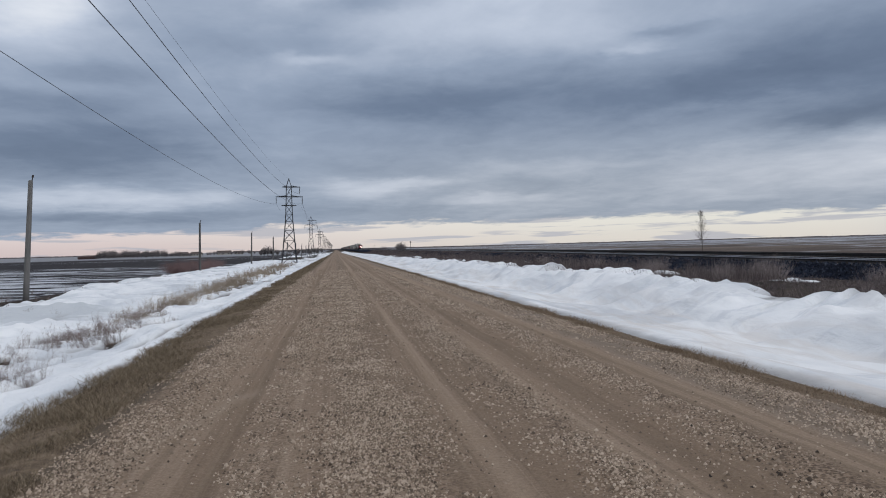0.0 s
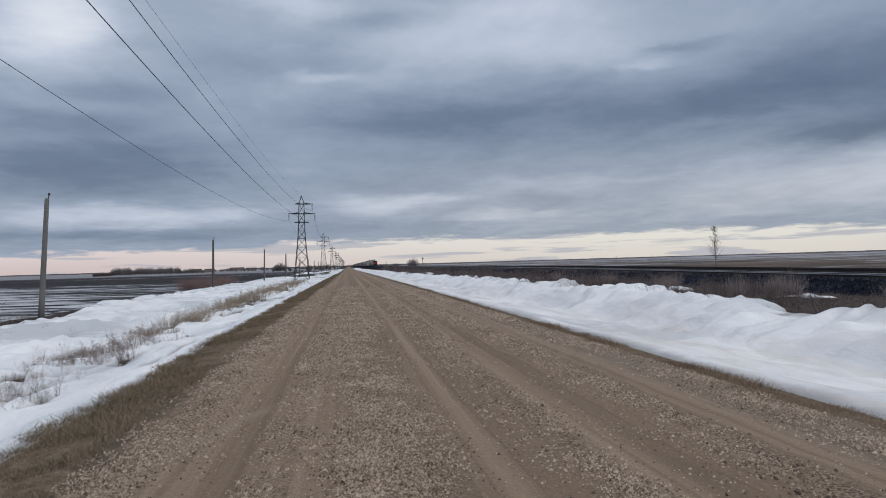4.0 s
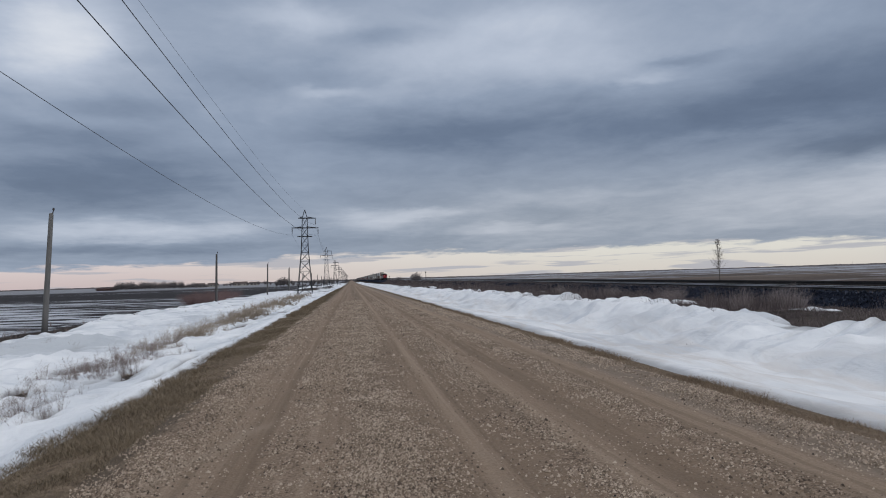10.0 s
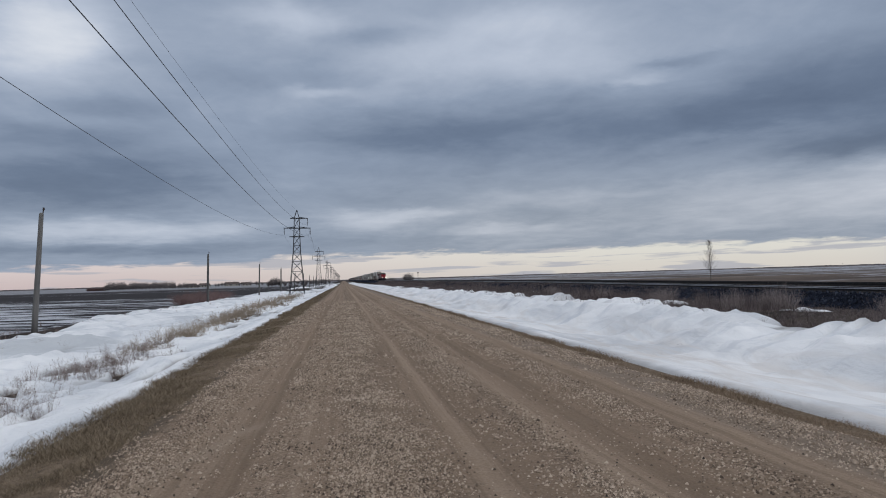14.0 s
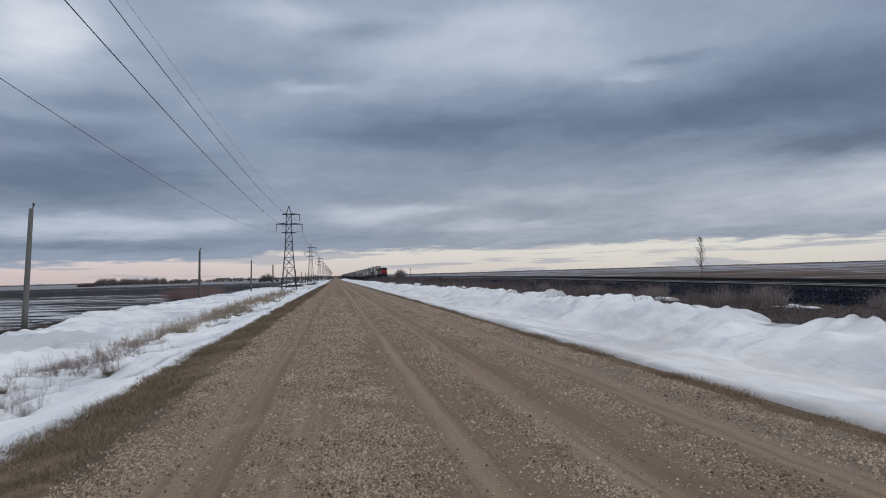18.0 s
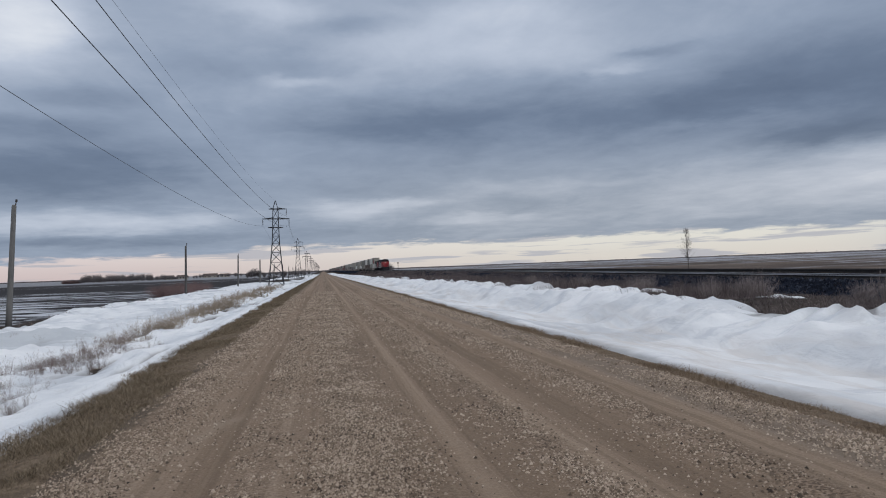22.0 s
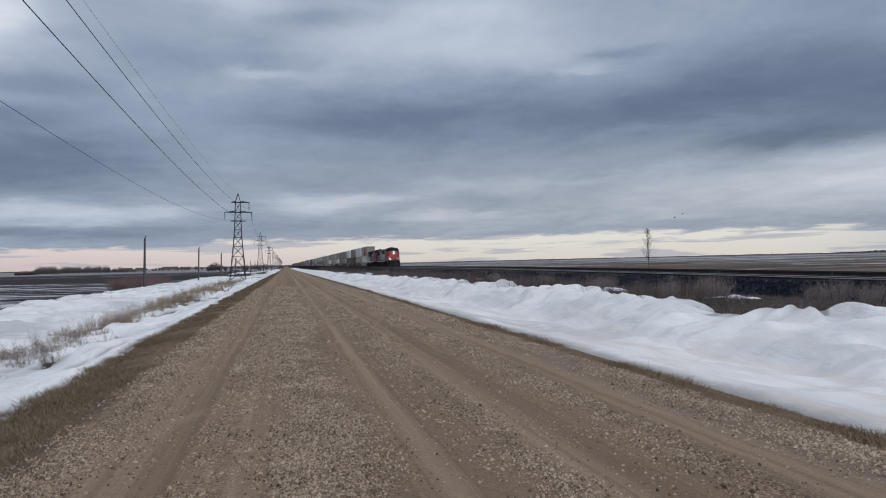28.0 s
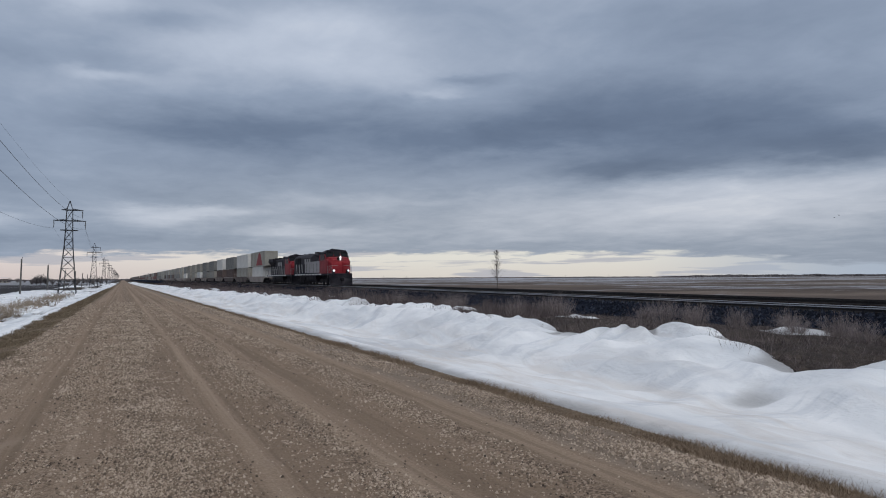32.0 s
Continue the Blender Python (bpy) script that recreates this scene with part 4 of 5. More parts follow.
    body = [rounded(1.54, 1.62, 3.75, 0.05, 0.12, 2.45), rounded(1.54, 1.62, 4.42, 0.22, 0.35, 2.95), rounded(1.54, 1.62, 4.5, 0.28, 0.4, 3.3), rounded(1.54, 1.62, 4.5, 0.28, 0.4, 5.7)]
    cab = part("cab", Geo().loft(body), red, lo, "red cab front with black roof")
    part("cab_roof", Geo().loft([[(x * 1.01, y, z + 0.02) for x, y, z in rounded(1.54, 4.3, 4.5, 0.28, 0.4, yy)] for yy in (2.92, 5.75)]), black, cab)
    part("windscreen_surround", Geo().loft([[(-1.5, 2.42, 3.7), (1.5, 2.42, 3.7), (1.5, 2.6, 3.7), (-1.5, 2.6, 3.7)], [(-1.42, 2.86, 4.5), (1.42, 2.86, 4.5), (1.42, 3.1, 4.5), (-1.42, 3.1, 4.5)], [(-0.75, 2.9, 4.74), (0.75, 2.9, 4.74), (0.75, 3.1, 4.74), (-0.75, 3.1, 4.74)]]), black, cab, "black panel round the windscreen")
    for x0, x1 in ((-1.38, -0.5), (-0.42, 0.42), (0.5, 1.38)):
        part("windscreen_pane", Geo().loft([[(x0, 2.42, 3.8), (x1, 2.42, 3.8), (x1, 2.55, 3.8), (x0, 2.55, 3.8)], [(x0, 2.74, 4.38), (x1, 2.74, 4.38), (x1, 2.9, 4.38), (x0, 2.9, 4.38)]]), window_glass, cab, "dark windscreen pane")
    for s in (-1, 1):
        for y0, y1 in ((3.2, 4.1), (4.25, 5.2)):
            part("side_window", Geo().box(min(s * 1.53, s * 1.556), max(s * 1.53, s * 1.556), y0, y1, 3.35, 4.1), window_glass, cab, "dark cab side window")
        part("mirror", Geo().box(s * 1.56 - 0.02, s * 1.56 + 0.14, 3.0, 3.1, 3.5, 3.9), black, cab)
        part("number_board", Geo().box(s * 0.95 - 0.3, s * 0.95 + 0.3, 2.62, 2.8, 4.42, 4.66, 0.02), black, cab, "dark number board")
    part("horn", Geo().tube((-0.1, 4.6, 4.88), (-0.1, 5.0, 4.88), 0.09, 0.03, 8).tube((0.2, 4.7, 4.88), (0.2, 5.0, 4.88), 0.08, 0.03, 8).box(-0.25, 0.3, 4.95, 5.05, 4.72, 4.9), black, cab)
    if cowl:
        # full-width cowl that narrows at the shoulders behind the cab
        hb = [rounded(1.5, 1.62, 4.35, 0.15, 0.4, 5.7), rounded(1.5, 1.62, 4.1, 0.1, 1.2, 6.6), rounded(1.5, 1.62, 4.1, 0.1, 1.25, 9.6), rounded(1.5, 1.62, 4.4, 0.12, 0.5, 10.4), rounded(1.5, 1.62, 4.4, 0.12, 0.5, 21.3), rounded(1.3, 1.62, 4.1, 0.05, 0.4, 21.7)]
        hood = part("cowl_body", Geo().loft(hb), black, lo, "sooty black full-width body")
        wide = 1.5
    else:
        hb = [rounded(0.95, 1.62, 4.25, 0.06, 0.15, 5.7), rounded(0.95, 1.62, 4.25, 0.06, 0.15, 21.0), rounded(0.85, 1.62, 3.9, 0.04, 0.15, 21.5)]
        hood = part("hood", Geo().loft(hb), black, lo, "sooty black narrow engine hood")
        wide = 0.95
        part("radiator_wing", Geo().loft([[(-1.0, y, 3.35), (1.0, y, 3.35), (1.45, y, 3.9), (1.4, y, 4.45), (-1.4, y, 4.45), (-1.45, y, 3.9)] for y in (16.6, 20.6)]), black, hood)
        part("inertial_hatch", Geo().box(-1.1, 1.1, 6.2, 8.4, 3.7, 4.5, 0.08), black, hood)
    for s in (-1, 1):
        x0, x1 = sorted((s * (wide - 0.01), s * (wide + 0.012)))
        if cowl:
            part("side_panel", Geo().box(x0, x1, 5.85, 14.2, 1.75, 3.3, 0.0), panel_grey, hood, "pale grey painted side panel")
        for k in range(5 if cowl else 0, 8):
            y0 = 6.6 + 1.75 * k
            part("body_stripe", Geo().loft([[(x0, y0 + 0.3, 1.75), (x1, y0 + 0.3, 1.75), (x1, y0 + 0.75, 1.75), (x0, y0 + 0.75, 1.75)], [(x0, y0 + 0.75, 3.05), (x1, y0 + 0.75, 3.05), (x1, y0 + 1.2, 3.05), (x0, y0 + 1.2, 3.05)]]), hood_grey, hood, "slanting pale grey stripe")
        for k in range(7):
            y0 = 7.2 + 2.0 * k
            part("hood_door", Geo().box(min(s * wide, s * (wide + 0.03)), max(s * wide, s * (wide + 0.03)), y0, y0 + 0.08, 1.8, 3.0), undergear, hood)
        mark = Geo()
        for k in range(3):
            mark.box(x0, x1 + 0.004 * s if s > 0 else x1, 11.0 + 1.3 * k, 11.9 + 1.3 * k, 3.1, 3.75)
        part("emblem", mark, hood_grey, hood, "pale block emblem")
        grille = Geo()
        for k in range(10):
            grille.box(min(s * wide, s * (wide + 0.05)), max(s * wide, s * (wide + 0.05)), 17.0 + 0.35 * k, 17.2 + 0.35 * k, 3.1, 4.0 if cowl else 3.35)
        part("radiator_grille", grille, undergear, hood)
        rail = Geo()
        y_from = 5.9
        for k in range(11):
            y = y_from + 1.45 * k
            rail.tube((s * 1.46, y, 1.6), (s * 1.46, y, 2.55), 0.025, n=4)
        rail.tube((s * 1.46, y_from, 2.55), (s * 1.46, y_from + 14.5, 2.55), 0.025, n=4)
        if not cowl:
            part("side_handrail", rail, hood_grey, lo)
        for k in range(4):
            part("step", Geo().box(s * 1.5 - 0.2, s * 1.5 + 0.02, 1.1, 1.6, 0.5 + 0.3 * k, 0.54 + 0.3 * k), undergear, lo)
        part("grab_iron", Geo().tube((s * 1.5, 0.95, 1.0), (s * 1.5, 0.95, 2.6), 0.025, n=4).tube((s * 1.5, 1.7, 1.0), (s * 1.5, 1.7, 2.6), 0.025, n=4), hood_grey, lo)
    part("front_handrail", Geo().tube((-1.3, 0.7, 1.6), (-1.3, 0.7, 2.6), 0.025, n=4).tube((1.3, 0.7, 1.6), (1.3, 0.7, 2.6), 0.025, n=4).tube((-1.3, 0.7, 2.6), (-0.4, 0.7, 2.6), 0.025, n=4).tube((0.4, 0.7, 2.6), (1.3, 0.7, 2.6), 0.025, n=4), hood_grey, lo)
    for y in (7.5, 9.0, 15.0, 18.2):
        part("roof_fan", Geo().tube((0, y + 1, 4.3), (0, y + 1, 4.62), 0.62, 0.55, 14), undergear, hood)
    part("exhaust_stack", Geo().box(-0.35, 0.35, 12.2, 13.0, 4.3, 4.75, 0.04), undergear, hood)
    return lo


lead = runs(locomotive(True, "leading diesel locomotive with red nose and lit headlights"), 0.0)
second = runs(locomotive(False, "second black and red diesel locomotive, lamps unlit"), 22.6)

well_paint = surface("dusty_well_paint", [(0.13, 0.103, 0.093), (0.28, 0.235, 0.212), (0.4, 0.345, 0.312)], 0.7, 10.0, 0.8, 0.2, own=0.6)
PITCH, FIRST = 20.3, 46.2


def well_car(detail):
    """A bathtub well car; its front platform starts at y 0."""
    label = "low dusty tan well car carrying containers"
    if not detail:
        g = Geo().loft([[(-1.45, y, 0.28), (1.45, y, 0.28), (1.48, y, 1.3), (-1.48, y, 1.3)] for y in (2.0, 18.3)])
        g.box(-1.2, 1.2, 0.0, 2.2, 0.75, 1.2).box(-1.2, 1.2, 18.1, 20.3, 0.75, 1.2)
        for y in (0.6, 1.7, 18.6, 19.7):
            g.disc((y, 0.45), 0.45, -0.8, 0.8, 10)
        return tagged(new("well_car", g.mesh("well_car", well_paint)), label, "freight car", "well cars of the train")
    car = thing("well_car", pose(0, 0, 0), label, "freight car", "well cars of the train")
    for s in (-1, 1):
        g = Geo().loft([[(s * 1.38, y, z), (s * 1.48, y, z), (s * 1.48, y, 1.32), (s * 1.38, y, 1.32)] for y, z in ((1.6, 0.95), (3.0, 0.3), (17.3, 0.3), (18.7, 0.95))])
        for k in range(11):
            g.box(s * 1.5 - 0.03, s * 1.5 + 0.03, 3.2 + 1.36 * k, 3.32 + 1.36 * k, 0.32, 1.3)
        part("side_sill", g, well_paint, car)
        part("top_chord", Geo().box(s * 1.45 - 0.09, s * 1.45 + 0.09, 1.2, 19.1, 1.28, 1.4), well_paint, car)
    part("well_floor", Geo().box(-1.38, 1.38, 2.6, 17.7, 0.28, 0.4).box(-1.38, 1.38, 2.1, 2.6, 0.3, 1.1).box(-1.38, 1.38, 17.7, 18.2, 0.3, 1.1), undergear, car)
    for y0, y1 in ((-0.2, 2.3), (18.0, 20.5)):
        part("end_platform", Geo().box(-1.3, 1.3, y0 + 0.4, y1 - 0.4, 1.05, 1.25, 0.03).box(-0.3, 0.3, y0, y1, 0.75, 1.05), well_paint, car)
    part("end_ladder", Geo().box(-1.35, -1.3, 0.25, 0.3, 1.2, 2.4).box(-0.9, -0.85, 0.25, 0.3, 1.2, 2.4).box(-1.35, -0.85, 0.25, 0.29, 1.6, 1.64).box(-1.35, -0.85, 0.25, 0.29, 2.0, 2.04).box(-1.35, -0.85, 0.25, 0.29, 2.36, 2.4), well_paint, car)
    bogie(car, 1.0, (-0.87, 0.87), 1.0, 0.45)
    bogie(car, 19.3, (-0.87, 0.87), 1.0, 0.45)
    return car


def container(length, tall, paint, detail, patch=None, label="pale grey steel shipping container"):
    """A corrugated box with corner posts; its front end at y 0, floor at z 0."""
    if not detail:
        g = Geo().box(-1.22, 1.22, 0, length, 0, tall, 0.05)
        return tagged(new("shipping_container", g.mesh("shipping_container", paint)), label, "container", "containers on the train")
    c = thing("shipping_container", pose(0, 0, 0), label, "container", "containers on the train")
    for s in (-1, 1):
        g, n = Geo(), int(length / 0.28)
        pitch = (length - 0.3) / n
        prev = []
        for k in range(n):
            y = 0.15 + k * pitch
            prev += [(y, 0.0), (y + pitch * 0.32, 0.0), (y + pitch * 0.5, 0.045), (y + pitch * 0.82, 0.045)]
        prev.append((length - 0.15, 0.0))
        v = [(s * (1.19 - d), y, z) for z in (0.16, tall - 0.1) for y, d in prev]
        m = len(prev)
        g.add(v, [(i, i + 1, m + i + 1, m + i) for i in range(m - 1)])
        side = part("side_wall", g, paint, c)
        if patch and s < 0:
            part("red_patch", Geo().prism([(2.6, 0.25), (9.6, 0.25), (7.2, tall - 0.6), (6.0, tall - 0.2), (4.8, tall - 0.5)], s * 1.226, s * 1.2), patch, side, "large red painted shape")
    part("roof_panel", Geo().box(-1.2, 1.2, 0.06, length - 0.06, tall - 0.1, tall - 0.02), paint, c)
    part("container_floor", Geo().box(-1.2, 1.2, 0.06, length - 0.06, 0.05, 0.16), undergear, c)
    g = Geo()
    for k in range(9):
        g.box(-1.05 + 0.25 * k - 0.05, -1.05 + 0.25 * k + 0.05, 0.02, 0.1, 0.2, tall - 0.15)
    part("front_wall", Geo().box(-1.16, 1.16, 0.05, 0.12, 0.12, tall - 0.08), paint, c)
    part("front_rib", g, paint, c)
    part("door_pair", Geo().box(-1.16, -0.02, length - 0.12, length - 0.04, 0.12, tall - 0.08, 0.01).box(0.02, 1.16, length - 0.12, length - 0.04, 0.12, tall - 0.08, 0.01), paint, c)
    for x in (-1.22, 1.06):
        for y in (0.0, length - 0.16):
            part("corner_post", Geo().box(x, x + 0.16, y, y + 0.16, 0, tall, 0.015), paint, c)
    for s in (-1, 1):
        part("bottom_rail", Geo().box(min(s * 1.22, s * 1.14), max(s * 1.22, s * 1.14), 0.16, length - 0.16, 0.02, 0.16), paint, c)
        part("top_rail", Geo().box(min(s * 1.22, s * 1.14), max(s * 1.22, s * 1.14), 0.16, length - 0.16, tall - 0.1, tall), paint, c)
    return c


paints = {
    "pale": (surface("container_pale_grey", [(0.27, 0.256, 0.222), (0.36, 0.342, 0.298), (0.43, 0.41, 0.36)], 0.5, 9.0, 0.6, 0.08), "pale grey steel shipping container"),
    "white": (surface("container_white", [(0.58, 0.565, 0.53), (0.74, 0.72, 0.68)], 0.5, 9.0, 0.55, 0.08), "white steel shipping container"),
    "grey": (surface("container_grey", [(0.165, 0.165, 0.155), (0.25, 0.245, 0.23)], 0.5, 9.0, 0.6, 0.08), "grey steel shipping container"),
    "tan": (surface("container_tan", [(0.25, 0.235, 0.205), (0.34, 0.32, 0.28)], 0.5, 9.0, 0.6, 0.08), "tan steel shipping container"),
    "brown": (surface("container_brown", [(0.1, 0.07, 0.062), (0.15, 0.11, 0.098)], 0.5, 9.0, 0.65, 0.08), "dull brown steel shipping container"),
    "maroon": (surface("container_maroon", [(0.13, 0.03, 0.03), (0.2, 0.05, 0.045)], 0.5, 9.0, 0.65, 0.08), "maroon steel shipping container"),
}
boxes = {}


def stock(key, build):
    """The first of a kind is built, the next ones are copies."""
    if key not in boxes:
        boxes[key] = build()
        return boxes[key]
    return copy_thing(boxes[key], pose(0, 0, 0))


# lower paint, lower length, upper paint, upper length ("" for none)
LOADS = [("white", 12.19, "pale", 16.15), ("pale", 16.15, "white", 16.15), ("brown", 12.19, "grey", 14.6), ("brown", 12.19, "white", 12.19), ("tan", 12.19, "grey", 12.19), ("grey", 12.19, "grey", 12.19),
         ("white", 12.19, "tan", 12.19), ("pale", 12.19, "pale", 12.19), ("tan", 12.19, "tan", 12.19), ("white", 12.19, "grey", 12.19), ("pale", 12.19, "pale", 12.19), ("grey", 12.19, "tan", 12.19)]
random.seed(21)
while len(LOADS) < 22:
    LOADS.append((random.choice(["pale", "grey", "tan", "brown"]), random.choice([12.19, 16.15]), random.choice(["pale", "pale", "tan", "tan", "grey"]), random.choice([12.19, 16.15])))
while len(LOADS) < 42:
    LOADS.append((random.choice(["brown", "grey", "tan", "maroon"]), random.choice([12.19, 16.15]), random.choice(["tan", "grey", "brown", "pale", ""]), random.choice([12.19, 16.15])))
while len(LOADS) < 128:
    LOADS.append((random.choice(["brown", "brown", "maroon", "grey"]), 12.19, random.choice(["", "", "brown", "grey"]), 12.19))
for k, (lo_paint, lo_len, up_paint, up_len) in enumerate(LOADS):
    detail = k < 9
    gap = FIRST + PITCH * k
    runs(stock(("car", detail), lambda: well_car(detail)), gap)
    mid = gap + PITCH / 2
    tall = 2.9
    mat, label = paints[lo_paint]
    runs(stock((lo_paint, lo_len, detail), lambda: container(lo_len, tall, mat, detail, None, label)), (mid - lo_len / 2, 0.42))
    if up_paint:
        mat, label = paints[up_paint]
        first = k == 0
        runs(stock((up_paint, up_len, detail, first), lambda: container(up_len, tall, mat, detail, red if first else None, "pale grey container with a large red painted shape" if first else label)), (mid - up_len / 2, 0.42 + tall + 0.02))


# ---- grass, weeds, shrubs and trees ----
rng = np.random.default_rng(77)


def tris(name, co, material, parent=None):
    """A mesh of loose triangles from an (n, 3, 3) array."""
    n = len(co)
    me = bpy.data.meshes.new(name)
    me.vertices.add(3 * n)
    me.vertices.foreach_set("co", co.reshape(-1).astype(np.float32))
    me.loops.add(3 * n)
    me.loops.foreach_set("vertex_index", np.arange(3 * n, dtype=np.int32))
    me.polygons.add(n)
    me.polygons.foreach_set("loop_start", np.arange(0, 3 * n, 3, dtype=np.int32))
    me.materials.append(material)
    me.update(calc_edges=True)
    me.validate()
    ob = new(name, me)
    if parent:
        ob.parent = parent
    return ob


def blades(x, y, z, tall, wide, lean):
    """Pointed blades standing at x, y, z."""
    n = len(x)
    a, b = rng.uniform(0, 2 * np.pi, n), rng.uniform(0, 2 * np.pi, n)
    root = np.stack([x, y, z], 1)
    side = np.stack([np.cos(a), np.sin(a), np.zeros(n)], 1) * (wide / 2)[:, None]
    tip = root + np.stack([np.cos(b) * lean * tall, np.sin(b) * lean * tall, tall], 1)
    return np.stack([root - side, root + side, tip], 1)


def sticks(p, q, wide):
    """Thin straight twigs from p to q."""
    n = len(p)
    a = rng.uniform(0, 2 * np.pi, n)
    side = np.stack([np.cos(a), np.sin(a), np.zeros(n)], 1) * (wide / 2)[:, None]
    return np.stack([p - side, p + side, q], 1)


def far_y(n, a, b, power=1.0):
    """Random distances, thinning out with distance like the view does."""
    u = rng.uniform(0, 1, n)
    return a * (b / a) ** (u ** power)


dry_grass = islands("dry_verge_grass", [(0.1, 0.069, 0.046), (0.195, 0.139, 0.094), (0.29, 0.217, 0.152), (0.42, 0.33, 0.24)])
brown_grass = islands("trodden_verge_grass", [(0.075, 0.057, 0.038), (0.165, 0.126, 0.084), (0.25, 0.196, 0.135), (0.37, 0.3, 0.215)])
dead_brush = islands("dead_brown_brush", [(0.042, 0.033, 0.033), (0.108, 0.085, 0.082), (0.185, 0.15, 0.145), (0.27, 0.228, 0.218)])
grey_weed = islands("grey_brown_weeds", [(0.13, 0.1, 0.09), (0.235, 0.188, 0.17), (0.34, 0.285, 0.26)])
tan_reed = islands("tan_reed_grass", [(0.22, 0.172, 0.127), (0.32, 0.26, 0.2), (0.43, 0.36, 0.285)])
red_twig = islands("red_osier_twigs", [(0.13, 0.082, 0.078), (0.19, 0.125, 0.118), (0.25, 0.175, 0.165)])
willow = islands("pale_willow_twigs", [(0.19, 0.155, 0.149), (0.28, 0.235, 0.223), (0.37, 0.318, 0.3)])
bark_grey = islands("bare_twigs", [(0.05, 0.041, 0.037), (0.085, 0.07, 0.062), (0.13, 0.11, 0.098)])
bark = surface("tree_bark", [(0.06, 0.05, 0.044), (0.12, 0.1, 0.088), (0.18, 0.155, 0.135)], 4.0, 30.0, 0.9, 0.5)

clump_a, clump_b = Bumps(31, 0.7, 30), Bumps(32, 2.2, 24)


def verge(name, x0, x1, n, label, material, grown=1.0, splay=2.0, outer=1):
    """Tufted grass between x0 and x1; outer: the side away from the road."""
    y = far_y(n, 2.2, 220.0, 1.05)
    x = rng.uniform(x0 - 0.25, x1 + 0.25, n)
    inside = np.minimum(x - x0, x1 - x) + 0.05 * clump_b(x * 0.6, y * 1.3) + 0.04 * clump_a(x, y)
    keep = (inside + rng.normal(0, 0.07, n) > 0) & (clump_a(x, y) + 0.5 * clump_b(x, y) + rng.uniform(-1.2, 1.6, n) > -2.4)
    x, y = x[keep], y[keep]
    z = np.maximum(land(x, y), road_height(np.clip(x, -2.9, 5.4), y) - 0.03)
    grow = np.clip(y / 11.0, 1.0, 6.0)
    far = np.clip((x - x0) / (x1 - x0) if outer > 0 else (x1 - x) / (x1 - x0), 0, 1)
    tall = grown * rng.uniform(0.025, 0.1, len(x)) * np.clip(0.8 + 0.4 * clump_b(x * 0.8, y) + 0.25 * clump_a(x * 0.5, y * 0.5), 0.4, 1.6) * (0.6 + 0.3 * far)
    wide = rng.uniform(0.004, 0.009, len(x)) * grow
    return tagged(tris(name, blades(x, y, z - 0.01, tall, wide, rng.uniform(0.2, splay, len(x))), material), label, "grass", kind="stuff")


verge("verge_grass", -3.48, -2.1, 260000, "short dry brown grass on the road shoulder", brown_grass, 1.1, 1.8, -1)
verge("verge_grass", 4.62, 5.42, 130000, "tufted dry tan grass on the road shoulder", dry_grass, 1.1, 1.5)


def brush(name, n, region, tall, wide, lean, material, label, y0, y1, power=1.0):
    """Scattered blades where region(x, y) is above a random level."""
    y = far_y(n, y0, y1, power)
    x, keep = region(y)
    x, y = x[keep], y[keep]
    grow = np.clip(y / 14.0, 0.8, 7.0)
    h = rng.uniform(*tall, len(x)) * np.clip(0.85 + 0.4 * clump_b(x, y), 0.4, 1.5)
    return tagged(tris(name, blades(x, y, land(x, y) - 0.02, h, rng.uniform(*wide, len(x)) * grow, rng.uniform(*lean, len(x))), material), label, "grass", kind="stuff")


def east_strip(y):
    x = rng.uniform(9.6, 20.4 + 2.6 * fade(30, 40, y))
    snow_here = snow_east(x, y)
    return x, (snow_here < 0.0) & (x > 10.0) & (clump_b(x * 1.4, y * 0.8) + rng.uniform(-1.3, 1.3, len(y)) > -0.5)


brush("trackside_grass", 90000, east_strip, (0.06, 0.26), (0.008, 0.018), (0.3, 1.5), dead_brush, "matted dead brown grass beside the railway", 4.0, 420.0, 0.95)


def east_tall(y):
    x = rng.uniform(14.0, 21.6 + 1.2 * fade(30, 40, y))
    thick = edge_f(x * 1.3, y * 0.7) + 0.6 * edge_e(x, y)
    return x, (snow_east(x, y) < 0.02) & (y > 1.52 * x) & (np.abs(y - 2.03 * x) > 0.035 * y) & (thick + rng.uniform(-0.7, 0.7, len(y)) > 1.6 - 1.9 * fade(25, 33, y) + 0.3 * fade(45, 70, y))


def west_bare(y):
    x = rng.uniform(-9.5, -3.2, len(y))
    return x, snow_west(x, y) < 0.0


def crest(y):
    x = rng.uniform(10.2, 12.6, len(y))
    return x, (snow_east(x, y) > 0.0) & (edge_e(x * 1.2, y * 0.8) + 0.7 * clump_b(x, y) + rng.uniform(-0.5, 0.5, len(y)) > 1.5)


brush("crest_weeds", 30000, crest, (0.35, 0.75), (0.004, 0.009), (0.1, 0.7), dead_brush, "dead brown weeds poking through the crest of the snow bank", 7.0, 200.0)
brush("ditch_grass", 30000, west_bare, (0.05, 0.16), (0.006, 0.012), (0.2, 1.4), dry_grass, "flattened brown grass showing through ditch snow", 5.0, 160.0)
brush("trackside_weeds", 80000, east_tall, (0.25, 0.75), (0.004, 0.008), (0.05, 0.5), dead_brush, "tall dead brown weeds along the railway", 10.0, 420.0, 0.95)


def weeds(name, n, centers, tall, material, label, twig=4, stems=11):
    """Bushy dead plants round a row of centres: x, y, spread x, spread y, share."""
    share = np.array([c[4] for c in centers])
    pick = rng.choice(len(centers), n, p=share / share.sum())
    c = np.array(centers)[pick]
